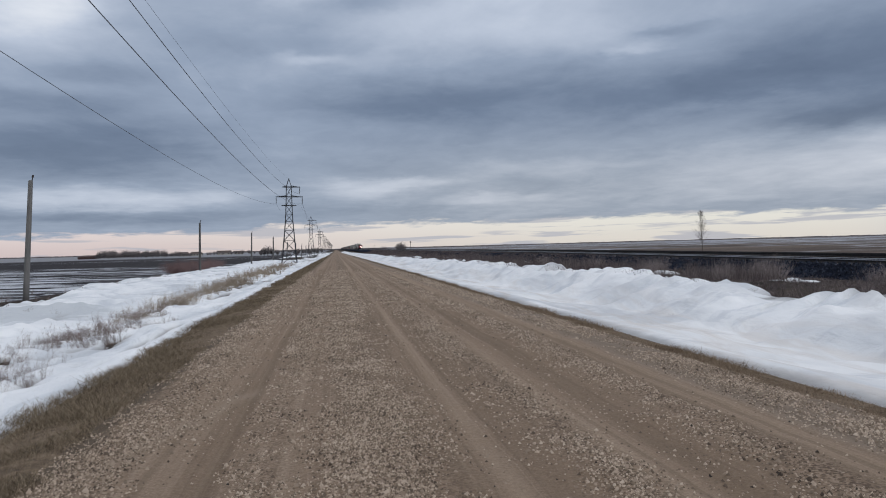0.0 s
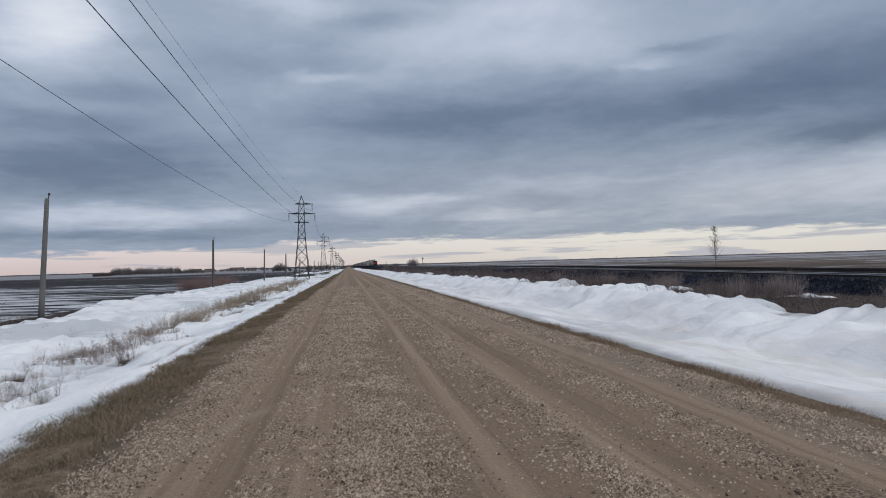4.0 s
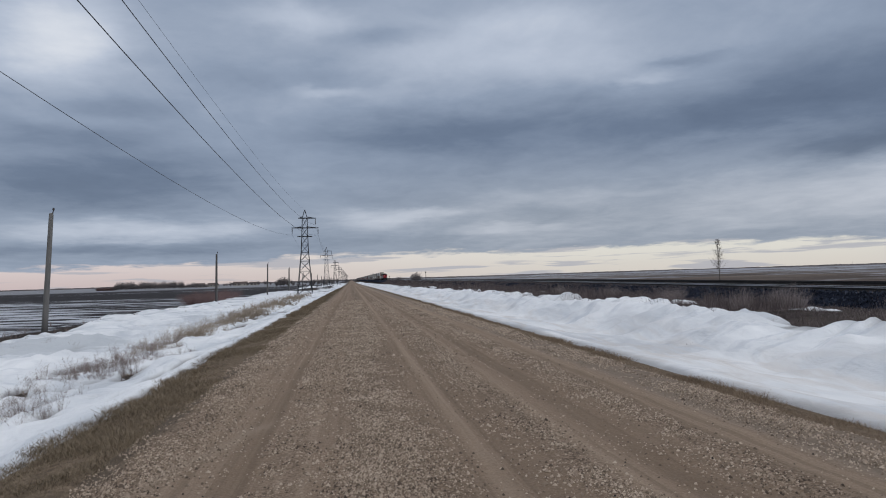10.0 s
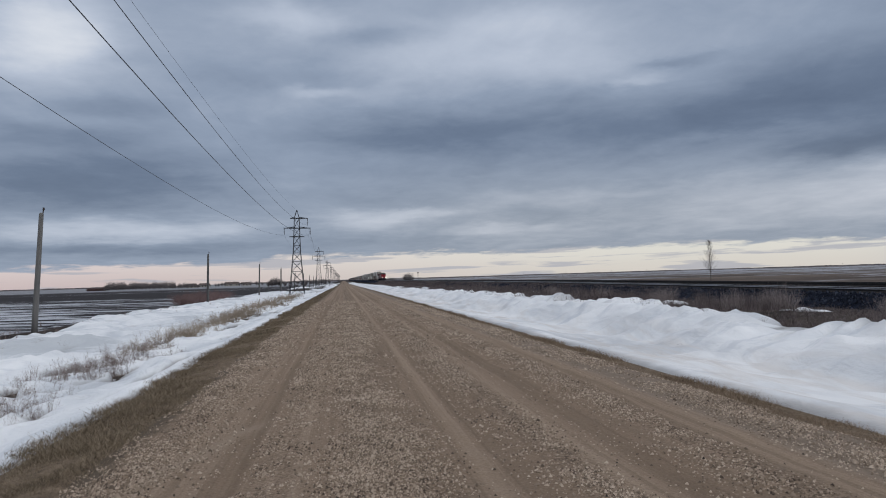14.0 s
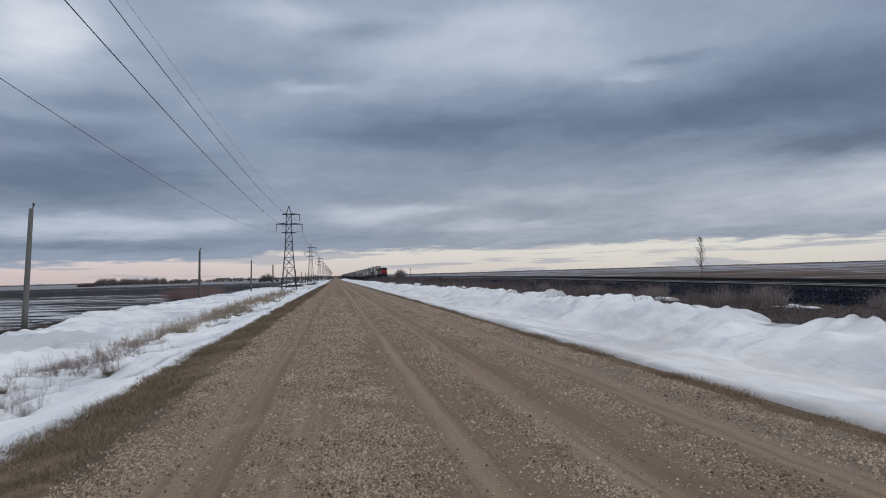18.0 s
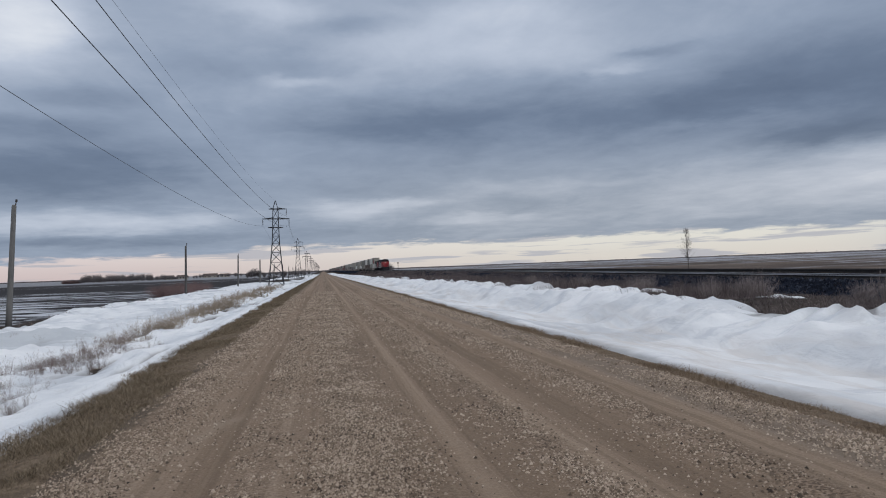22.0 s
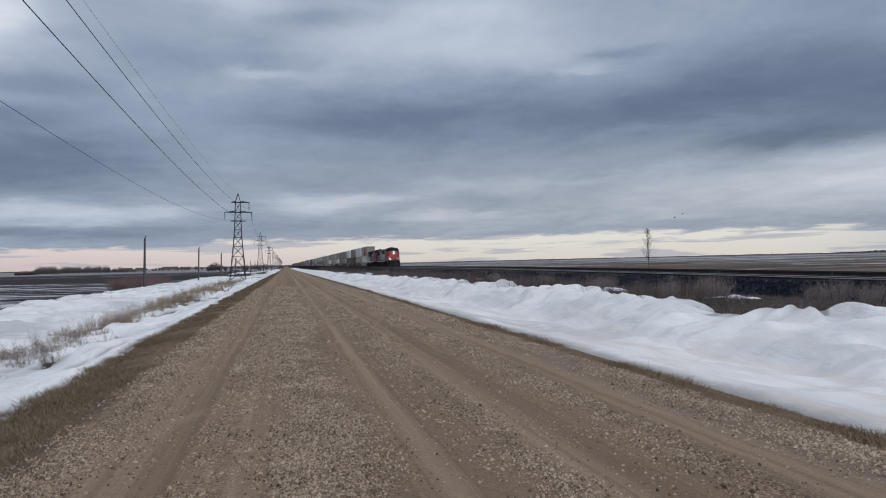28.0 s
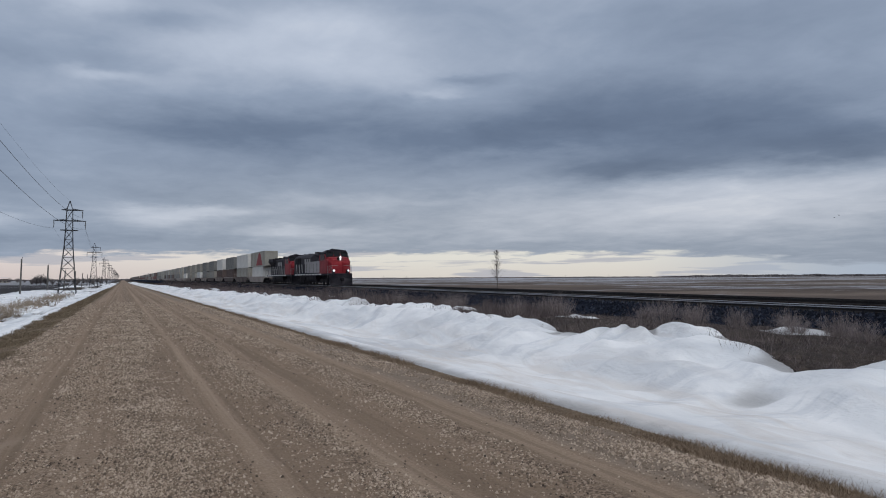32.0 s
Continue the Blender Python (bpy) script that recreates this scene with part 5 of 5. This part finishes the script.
    cx, cy = c[:, 0] + rng.normal(0, 1, n) * c[:, 2], c[:, 1] + rng.normal(0, 1, n) * c[:, 3]
    ch = rng.uniform(*tall, n)
    x, y, h = (np.repeat(v, stems) for v in (cx, cy, ch))
    m = len(x)
    h = h * rng.uniform(0.45, 1.0, m)
    a, out = rng.uniform(0, 2 * np.pi, m), np.abs(rng.normal(0, 0.42, m)) * h
    root = np.stack([x + 0.25 * np.cos(a) * out, y + 0.25 * np.sin(a) * out, land(x, y)], 1)
    tip = np.stack([x + np.cos(a) * out, y + np.sin(a) * out, root[:, 2] + h], 1)
    w = 0.0046 * np.clip(y / 14, 0.8, 5)
    sets = [sticks(root, tip, w)]
    for _ in range(twig):
        f = rng.uniform(0.3, 0.95, m)[:, None]
        p = root + (tip - root) * f
        q = p + np.concatenate([rng.normal(0, 0.2, (m, 2)) * h[:, None], (rng.uniform(0.05, 0.28, m) * h)[:, None]], 1)
        sets.append(sticks(p, q, w * 0.75))
    return tagged(tris(name, np.concatenate(sets), material), label, "weeds", kind="stuff")


weeds("ditch_weeds", 380, [(-6.3, 14.5, 0.45, 1.0, 1.3), (-7.2, 18.5, 0.5, 1.5, 0.8), (-7.6, 22.0, 0.5, 1.2, 1.3), (-6.8, 24.0, 0.4, 1.2, 0.9), (-7.3, 28.5, 0.4, 2.0, 1.1), (-5.6, 13.2, 0.3, 0.5, 0.5), (-8.6, 16.0, 0.5, 1.0, 0.5), (-6.3, 20.8, 0.35, 0.8, 0.6)], (0.2, 0.62), grey_weed, "thin grey-brown weed stalks standing in ditch snow", 8)
weeds("reed_grass", 950, [(-7.2, 34.0, 0.5, 1.6, 1.0), (-7.4, 44.0, 0.5, 4.0, 0.7), (-7.8, 56.0, 0.7, 5.0, 1.3), (-8.0, 72.0, 0.8, 8.0, 1.4), (-8.4, 95.0, 0.9, 10.0, 1.4), (-8.8, 120.0, 1.0, 12.0, 0.9), (-7.0, 27.0, 0.35, 1.2, 0.3)], (0.3, 0.9), tan_reed, "tan dry reed grass along the snowy ditch", 4)
weeds("field_edge_weeds", 120, [(-17.0, 60.0, 0.8, 14.0, 1.0), (-16.6, 35.0, 0.7, 6.0, 0.5), (-13.0, 30.0, 2.0, 6.0, 0.3), (-12.0, 110.0, 2.0, 25.0, 0.8)], (0.2, 0.5), grey_weed, "sparse dead weeds at the field edge", 2)
weeds("snow_twigs", 9, [(8.1, 16.8, 0.35, 0.3, 1.0), (11.4, 17.3, 0.3, 0.3, 1.0), (11.2, 14.6, 0.3, 0.2, 0.7)], (0.12, 0.35), dead_brush, "small dead twigs poking out of the snow bank", 3)


def twig_shrub(seed, tall, spread, count, wide, material, bare_low=0.0):
    """Many thin stems fanning up from one root, each with side twigs."""
    r = np.random.default_rng(seed)
    a = r.uniform(0, 2 * np.pi, count)
    out = spread * np.sqrt(r.uniform(0, 1, count))
    h = tall * r.uniform(0.55, 1.0, count) * (1 - 0.35 * (out / spread) ** 2)
    root = np.stack([np.cos(a) * out * 0.35, np.sin(a) * out * 0.35, np.zeros(count)], 1)
    tip = np.stack([np.cos(a) * out, np.sin(a) * out, h], 1)
    sets = [sticks(root, tip, np.full(count, wide))]
    for k in range(5):
        f = r.uniform(0.3 + bare_low, 0.95, count)[:, None]
        p = root + (tip - root) * f
        q = p + np.concatenate([r.normal(0, 0.12 * tall, (count, 2)), r.uniform(0.05, 0.28, (count, 1)) * tall], 1)
        sets.append(sticks(p, q, np.full(count, wide * 0.65)))
    return np.concatenate(sets)


def shrub(name, x, y, co, material, label, group, sink=0.05):
    ob = tris(name, co, material)
    ob.matrix_basis = pose(x, y, float(land(np.float64(x), np.float64(y))) - sink, 0, 0, 0)
    return tagged(ob, label, "shrub", group)


random.seed(12)
EAST_SHRUBS = [(18.3, 21.2, 0.95), (19.2, 20.5, 0.9), (20.3, 19.6, 0.8), (20.9, 18.0, 0.75), (19.0, 14.6, 0.8), (18.0, 15.2, 0.6), (17.8, 13.0, 0.7), (16.6, 25.5, 1.0), (15.6, 27.5, 0.85), (17.6, 28.2, 0.95), (15.2, 33.5, 0.8), (16.8, 36.0, 0.9), (16.3, 44.0, 0.9), (15.5, 52.0, 0.8), (17.5, 60.0, 0.9), (18.6, 11.6, 0.65), (19.8, 24.0, 0.8), (20.6, 22.4, 0.75)]
for x, y, tall in EAST_SHRUBS:
    shrub("willow_shrub", x, y, twig_shrub(int(x * 100 + y), tall * 1.2, 0.8 * tall, 130, 0.013, willow), willow, "leafless pale brown willow shrub beside the railway", "shrubs beside the railway")
for x, y, tall in ((-18.6, 90.0, 1.5), (-19.8, 93.0, 1.7), (-18.4, 97.0, 1.9), (-20.6, 100.0, 2.0), (-18.6, 105.0, 2.0), (-20.2, 109.0, 2.1), (-18.4, 114.0, 1.9), (-19.6, 119.0, 1.7)):
    shrub("red_shrub", x, y, twig_shrub(int(-x * 100 + y), tall, 1.3 * tall, 240, 0.024, red_twig), red_twig, "low dull red leafless shrub at the field edge", "red shrubs at the field edge")


def bare_tree(seed, tall, crown_width, material_trunk, detail=1.0, trunk_r=None, upright=0.75):
    """Trunk and limbs as tapered tubes, fine twigs as slivers."""
    r = random.Random(seed)
    g, twigs = Geo(), []

    def grow(a, d, length, rad, depth):
        b = a + d * length
        if depth < 2:
            g.tube(a, b, rad, rad * 0.62, 6 if depth == 0 else 4)
        else:
            twigs.append((a, b, rad))
        if depth >= 3:
            return
        kids = (20 if depth == 0 else 6) if detail >= 1 else (7 if depth == 0 else 4)
        for k in range(kids):
            f = r.uniform(0.22 if depth == 0 else 0.2, 1.0)
            turn = r.uniform(0, 6.2832)
            out = Vector((math.cos(turn), math.sin(turn), 0)) * r.uniform(0.35, 0.8) * crown_width
            nd = (out + Vector((0, 0, r.uniform(0.5, 1.0) * upright)) + d * 0.35).normalized()
            grow(a + d * (length * f), nd, length * (r.uniform(0.26, 0.36) * (1.3 - 1.0 * f) if depth == 0 else r.uniform(0.28, 0.48)), rad * (0.42 if depth else 0.3) * (1.2 - 0.5 * f), depth + 1)

    rad = trunk_r or tall * 0.014
    grow(Vector((0, 0, -0.1)), Vector((r.uniform(-0.03, 0.03), r.uniform(-0.03, 0.03), 1)).normalized(), tall * 0.82, rad, 0)
    p = np.array([t[0] for t in twigs])
    q = np.array([t[1] for t in twigs])
    w = np.array([max(t[2] * 2, tall * 0.0028) for t in twigs])
    return g, p, q, w


lone = thing("poplar_tree", pose(66.3, 123.8, float(land(np.float64(66.3), np.float64(123.8))), 0, -1.2, 0), "young leafless poplar alone in the field", "tree")
g = Geo()
for a, b in zip(range(8), range(1, 9)):
    bend = lambda k: (0.05 * math.sin(k * 0.9), 0.04 * math.cos(k * 1.3), 7.7 * k / 8 - 0.1)
    g.tube(bend(a), bend(b), 0.085 * (1 - a / 9), 0.085 * (1 - b / 9), 6)
trunk = part("trunk", g, bark, lone, smooth=True)
n = 120
up = rng.uniform(0.2, 0.97, n)
turn = rng.uniform(0, 2 * np.pi, n)
reach = (0.22 + 1.7 * (1 - up) ** 0.75) * rng.uniform(0.6, 1.1, n)
root = np.stack([0 * up, 0 * up, 7.6 * up], 1)
tip = root + np.stack([np.cos(turn) * reach, np.sin(turn) * reach, reach * rng.uniform(0.7, 1.25, n)], 1)
limbs = [sticks(root, tip, np.full(n, 0.05))]
for _ in range(7):
    f = rng.uniform(0.25, 1.0, n)[:, None]
    p = root + (tip - root) * f
    q = p + np.stack([rng.normal(0, 0.2, n), rng.normal(0, 0.2, n), rng.uniform(0.1, 0.45, n)], 1)
    limbs.append(sticks(p, q, np.full(n, 0.032)))
tris("crown", np.concatenate(limbs), bark_grey, lone)

# far trees: a few shapes, copied
# bare twig tones lightened, so distance haze is in the colour
hazed_twigs = islands("hazed_bare_twigs", [(0.125, 0.11, 0.11), (0.185, 0.165, 0.163), (0.25, 0.228, 0.225)])
shapes = []
for s in range(5):
    t = thing("bare_tree", pose(0, 0, 0), "distant leafless grey-brown tree", "tree", "trees of the shelterbelt")
    g, p, q, w = bare_tree(40 + s, 5.5, 1.0, bark, 0.5, 0.16, 0.7)
    part("trunk", g, bark, t)
    co = twig_shrub(700 + s, 6.2, 2.6, 90, 0.16, hazed_twigs, 0.05)
    co[..., 2] += 1.1
    tris("crown", co, hazed_twigs, t)
    shapes.append(t)
free = list(shapes)


def plant(x, y, size, turn):
    z = float(land(np.float64(x), np.float64(y))) - 0.1
    m = pose(x, y, z, 0, 0, turn)
    if free:
        t = free.pop()
        t.matrix_basis = m
    else:
        t = copy_thing(random.choice(shapes), m)
    t.scale = (size * 1.25, size * 1.25, size)
    return t


random.seed(99)
for k in range(84):
    az = radians(-17.2 + 6.4 * k / 83 + random.uniform(-0.12, 0.12))
    d = random.uniform(860, 930)
    plant(d * math.sin(az), d * math.cos(az), random.uniform(0.55, 1.4) * (1.05 if k < 60 else 0.75), random.uniform(0, 360))
for k in range(30):
    az = radians(-10.8 + 8.0 * k / 29 + random.uniform(-0.12, 0.12))
    d = random.uniform(1000, 1150)
    plant(d * math.sin(az), d * math.cos(az), random.uniform(0.55, 1.0), random.uniform(0, 360))
for k in range(16):
    plant(random.uniform(-36, -15), random.uniform(560, 900), random.uniform(0.55, 0.95), random.uniform(0, 360))
for x, y, size in ((40.5, 618.0, 0.85), (36.0, 1180.0, 1.9), (42.6, 492.0, 0.95), (44.4, 496.0, 1.1), (46.4, 500.0, 0.9), (-54.5, 598.0, 1.25), (-57.5, 604.0, 1.05), (-51.0, 600.0, 1.0), (-60.0, 600.0, 0.7), (-47.5, 610.0, 0.7), (41.0, 505.0, 0.4), (38.0, 1150.0, 1.5)):
    plant(x, y, size, random.uniform(0, 360))
for k in range(8):
    plant(random.uniform(-3.3, -2.2) * 12, 480 + 14 * k, random.uniform(0.2, 0.35), random.uniform(0, 360))
for k in range(26):
    az = radians(-18.3 + 1.1 * k / 25)
    shrub("hedge_shrub", 880 * math.sin(az), 880 * math.cos(az), twig_shrub(600 + k, random.uniform(3.4, 4.4), 2.2, 60, 0.22, red_twig), red_twig, "distant dull red leafless hedge shrub", "hedge shrubs of the farm", 0.1)


def woods(name, az0, az1, dist, tall, n, label, ease=0.0):
    """Far woods as a deep belt of small clumps."""
    az = np.radians(rng.uniform(az0, az1, n))
    d = dist + rng.uniform(-90, 90, n)
    x, y = d * np.sin(az), d * np.cos(az)
    ragged = 0.9 + 0.07 * Bumps(50, 3.0, 16)(np.degrees(az) * 2.0, az * 0)
    h = tall * np.clip(fade(az0 - 1, az0 + ease, np.degrees(az)), 0.25, 1) * np.clip(ragged, 0.3, 1.3) * rng.uniform(0.6, 1.0, n)
    return tagged(tris(name, blades(x, y, land(x, y) - 0.5, h, np.full(n, tall * 2.2), rng.uniform(0, 0.3, n)), hazed_twigs), label, "woods", kind="stuff")


woods("far_woods", -30, -17, 3200, 6.0, 2600, "thin dark line of distant woods")
woods("far_woods", -9, 4, 3000, 7.0, 2600, "thin dark line of distant woods")
woods("far_woods", 4, 40, 3600, 6.0, 6500, "thin dark line of distant woods")
woods("far_woods", 38, 64, 3000, 10.5, 6500, "dark belt of distant woods on the horizon", 7.0)

# ---- farm and trackside things ----
siding = surface("farmhouse_siding", [(0.3, 0.28, 0.25), (0.44, 0.41, 0.37)], 0.5, 6.0, 0.8, 0.1)
shingle = surface("brown_shingles", [(0.07, 0.055, 0.05), (0.13, 0.1, 0.09)], 0.6, 6.0, 0.9, 0.2)


def farmhouse(x, y, width, deep, tall, turn, label, category):
    z = float(land(np.float64(x), np.float64(y)))
    h = thing("farmhouse", pose(x, y, z, 0, 0, turn), label, category, "farm buildings")
    part("wall", Geo().box(-width / 2, width / 2, -deep / 2, deep / 2, -0.3, tall), siding, h)
    part("roof", Geo().prism([(-deep / 2 - 0.5, tall - 0.1), (deep / 2 + 0.5, tall - 0.1), (0, tall + deep * 0.32)], -width / 2 - 0.5, width / 2 + 0.5), shingle, h)
    for k in range(3):
        cx = -width / 2 + width * (k + 0.5) / 3
        part("window", Geo().box(cx - 0.6, cx + 0.6, -deep / 2 - 0.06, -deep / 2 + 0.05, 1.0, 2.3, 0.03), window_glass, h)


for az, d, w, dp, tall, turn in ((-11.3, 925, 10, 8, 2.7, 30), (-10.4, 960, 12, 8, 2.7, -20), (-8.4, 1130, 20, 10, 3.0, 4), (-7.4, 1150, 12, 8, 2.8, 20)):
    farmhouse(d * math.sin(radians(az)), d * math.cos(radians(az)), w, dp, tall, turn, "distant low farm building with a brown roof", "farmhouse")


def signal_mast(x, y, tall):
    s = thing("signal_mast", pose(x, y, float(land(np.float64(x), np.float64(y)))), "railway signal mast with a round black target", "railway signal", "signals along the railway")
    part("mast", Geo().tube((0, 0, -0.2), (0, 0, tall), 0.09, 0.07, 8), black, s)
    part("target_disc", Geo().tube((0, -0.08, tall - 0.25), (0, -0.02, tall - 0.25), 0.34, 0.34, 16), black, s)
    part("relay_case", Geo().box(-0.4, 0.4, 0.3, 0.8, -0.1, 1.3, 0.03), lattice, s)


signal_mast(33.2, 322.0, 5.4)
signal_mast(33.2, 630.0, 6.0)
for k, az in enumerate((14.2, 17.5, 19.2, 21.0, 23.6, 33.5, 36.8, 44.0)):
    d = 2300 + 60 * (k % 3)
    x, y = d * math.sin(radians(az)), d * math.cos(radians(az))
    p = thing("telephone_pole", pose(x, y, float(land(np.float64(x), np.float64(y)))), "tiny distant utility pole on the horizon", "pole", "poles on the horizon")
    part("shaft", Geo().tube((0, 0, -0.2), (0, 0, 9.5), 0.3, 0.22, 6), pole_wood, p)
    part("pole_arm", Geo().box(-1.2, 1.2, -0.1, 0.1, 8.6, 8.85), pole_wood, p)

# ---- loose stones on the road ----
def pebbles(name, n, y0, y1, size, material, label, density, parent=None, power=1.0):
    y = far_y(n, y0, y1, power)
    x = rng.uniform(-2.75, 5.1, n)
    keep = density(x, y) > rng.uniform(0, 1, n)
    x, y = x[keep], y[keep]
    n = len(x)
    r = size * np.exp(rng.normal(0, 0.34, n)) * np.clip(y / 9.0, 1.0, 3.0) ** 0.6
    ring = np.arange(5) * 2 * np.pi / 5
    dirs = np.concatenate([np.stack([np.cos(ring), np.sin(ring), 0 * ring - 0.25], 1), [(0.25, 0, 0.8), (-0.3, 0.1, 0.75)]])
    a = rng.uniform(0, 2 * np.pi, n)
    ca, sa = np.cos(a), np.sin(a)
    scale = rng.uniform(0.6, 1.3, (n, 7)) * r[:, None]
    v = dirs[None] * scale[:, :, None] + rng.normal(0, 0.1, (n, 7, 3)) * r[:, None, None]
    v[:, :, 2] *= 0.95
    v = np.stack([v[..., 0] * ca[:, None] - v[..., 1] * sa[:, None], v[..., 0] * sa[:, None] + v[..., 1] * ca[:, None], v[..., 2]], -1)
    v += np.stack([x, y, road_height(x, y) + r * 0.32], -1)[:, None]
    faces = np.array([(0, 1, 5), (1, 6, 5), (1, 2, 6), (2, 3, 6), (3, 4, 6), (4, 5, 6), (4, 0, 5)])
    idx = (np.arange(n)[:, None, None] * 7 + faces[None]).reshape(-1)
    me = bpy.data.meshes.new(name)
    me.vertices.add(7 * n)
    me.vertices.foreach_set("co", v.reshape(-1).astype(np.float32))
    me.loops.add(len(idx))
    me.loops.foreach_set("vertex_index", idx.astype(np.int32))
    me.polygons.add(7 * n)
    me.polygons.foreach_set("loop_start", np.arange(0, len(idx), 3, dtype=np.int32))
    me.materials.append(material)
    me.update(calc_edges=True)
    return tagged(new(name, me), label, "gravel", kind="stuff")


loose = Bumps(61, 1.1, 26, 3.0)
patchy = Bumps(62, 0.35, 26, 1.5)


def gravel_density(x, y):
    lanes = np.interp(x, (-2.6, -2.2, -1.9, -1.6, -1.3, -1.1, -0.95, -0.8, -0.6, -0.3, 0.0, 0.3, 0.55, 0.75, 0.95, 1.12, 1.3, 1.55, 1.8, 1.98, 2.2, 2.6, 2.9, 3.15, 3.32, 3.5, 3.75, 4.0, 4.3, 4.6, 5.0),
                      (0.2, 0.6, 0.85, 0.6, 0.35, 0.3, 0.05, 0.6, 0.75, 0.55, 0.95, 1.0, 0.95, 0.6, 0.3, 0.05, 0.3, 0.6, 0.9, 0.45, 0.15, 0.2, 0.5, 0.85, 0.55, 0.08, 0.05, 0.5, 0.85, 0.85, 0.4))
    return lanes ** 1.8 * np.clip(0.7 + 0.4 * loose(x, y) + 0.3 * patchy(x, y), 0.03, 1.0)


stone_mat = islands("limestone_gravel", [(0.045, 0.032, 0.024), (0.165, 0.122, 0.088), (0.3, 0.23, 0.173), (0.44, 0.35, 0.272), (0.56, 0.46, 0.37)])
pebbles("loose_gravel", 600000, 3.2, 60.0, 0.0084, stone_mat, "loose tan and grey crushed stone on the road", gravel_density)
pebbles("coarse_gravel", 3500, 3.2, 45.0, 0.0085, stone_mat, "larger scattered stones on the gravel road", lambda x, y: 0.3 + 0.7 * gravel_density(x, y))
clod_mat = islands("dark_clods", [(0.025, 0.02, 0.017), (0.05, 0.04, 0.033)])
pebbles("dark_clods", 220, 3.5, 40.0, 0.0085, clod_mat, "dark earth clods scattered on the road", lambda x, y: 0 * x + 0.8)

# crushed stone on the embankment slope
n = 16000
y = far_y(n, 10.0, 90.0)
x = rng.uniform(20.9, 24.4, n)
bx = ballast_height(x, y)
stones = blades(x, y, bx - 0.02, rng.uniform(0.04, 0.13, n), rng.uniform(0.08, 0.2, n), rng.uniform(0, 0.8, n))
tagged(tris("ballast_stones", stones, islands("ballast_chips", [(0.005, 0.006, 0.011), (0.016, 0.02, 0.032), (0.045, 0.054, 0.078), (0.11, 0.125, 0.16)])), "dark crushed stones on the embankment slope", "gravel", kind="stuff")

# ---- two small birds crossing far off ----
bird_dark = surface("dark_plumage", [(0.012, 0.012, 0.014), (0.03, 0.028, 0.028)], 8.0, 40.0, 0.7, 0.0)


def bird(k=0.4):
    b = thing("bird", pose(0, 0, 0), "small dark bird flying with spread wings", "bird", "birds in flight")
    part("body", Geo().loft([[(dx * r * k, y * k, dz * r * k) for dx, dz in ((1, 0), (0.5, 0.85), (-0.5, 0.85), (-1, 0), (-0.5, -0.85), (0.5, -0.85))] for y, r in ((-0.26, 0.02), (-0.14, 0.07), (0.02, 0.08), (0.18, 0.06), (0.28, 0.045), (0.34, 0.01))]), bird_dark, b, smooth=True)
    part("tail", Geo().add([(a * k, b_ * k, c * k) for a, b_, c in [(-0.03, -0.22, 0), (0.03, -0.22, 0), (0.09, -0.45, 0.01), (-0.09, -0.45, 0.01), (0, -0.22, 0.02), (0, -0.45, 0.02)]], [(0, 1, 2, 3), (0, 4, 1), (3, 2, 5), (0, 3, 5, 4), (1, 4, 5, 2)]), bird_dark, b)
    for s in (-1, 1):
        part("wing", Geo().add([(a * k, b_ * k, c * k) for a, b_, c in [(s * 0.05, 0.14, 0.03), (s * 0.3, 0.2, 0.12), (s * 0.62, 0.06, 0.2), (s * 0.3, -0.02, 0.12), (s * 0.05, -0.1, 0.03), (s * 0.05, 0.02, 0.055), (s * 0.3, 0.09, 0.15)]],
                               [(0, 1, 6, 5), (1, 2, 6), (5, 6, 3, 4), (6, 2, 3), (4, 3, 1, 0), (3, 2, 1)]), bird_dark, b)
    return b


BIRDS = [(bird(), 0.0, 0.0), (bird(), -0.9, -0.35)]

# dead grass grown over the embankment farther along
n = 46000
y = far_y(n, 26.0, 480.0)
x = rng.uniform(20.2, 24.3, n)
hold = np.clip((y - 30.0) / 45.0, 0, 1) * np.clip(0.75 + 0.5 * clump_b(x, y * 0.3), 0.1, 1) > rng.uniform(0, 1, n)
x, y = x[hold], y[hold]
n = len(x)
turf = blades(x, y, ballast_height(x, y) - 0.04, rng.uniform(0.08, 0.26, n), np.clip(y / 900, 0.03, 0.3), rng.uniform(0.2, 2.0, n))
tagged(tris("embankment_grass", turf, dead_brush), "dead grey-brown grass grown over the embankment", "grass", kind="stuff")


def motions():
    for ob, gap in MOVERS:
        back, lift = gap if isinstance(gap, tuple) else (gap, 0.0)
        walk(ob, [(t, pose(TRACK_X, NOSE_AT_END + SPEED * (32.0 - t) + back, RAIL_TOP + lift)) for t in (0.0, 8.0, 16.0, 24.0, 32.0)])
    # the locomotives' wheels roll
    for ob, y, r in WHEELS:
        turn = math.degrees(SPEED / r / FPS)
        walk(ob, [(k / FPS, pose(0, y, r, turn * k % 360)) for k in range(0, 32 * FPS + 1)])
    # the birds come in from the east, then cross the field eastwards again
    for ob, along, up in BIRDS:
        rows = [(0.0, 170, 40, 8.0, 80), (20.0, 112, 60, 6.5, 80), (25.4, 74, 72, 6.0, 70), (26.6, 43, 74, 5.3, 5), (27.5, 34.3, 68, 5.5, -70)]
        rows += [(t, 34.3 + 12.2 * (t - 27.5), 68, 5.5 + 0.95 * (t - 27.5), -88) for t in (28.0, 29.0, 30.0, 31.0, 32.0)]
        walk(ob, [(t, pose(x + along, y, z + up, 0, 12, turn)) for t, x, y, z, turn in rows])


motions()
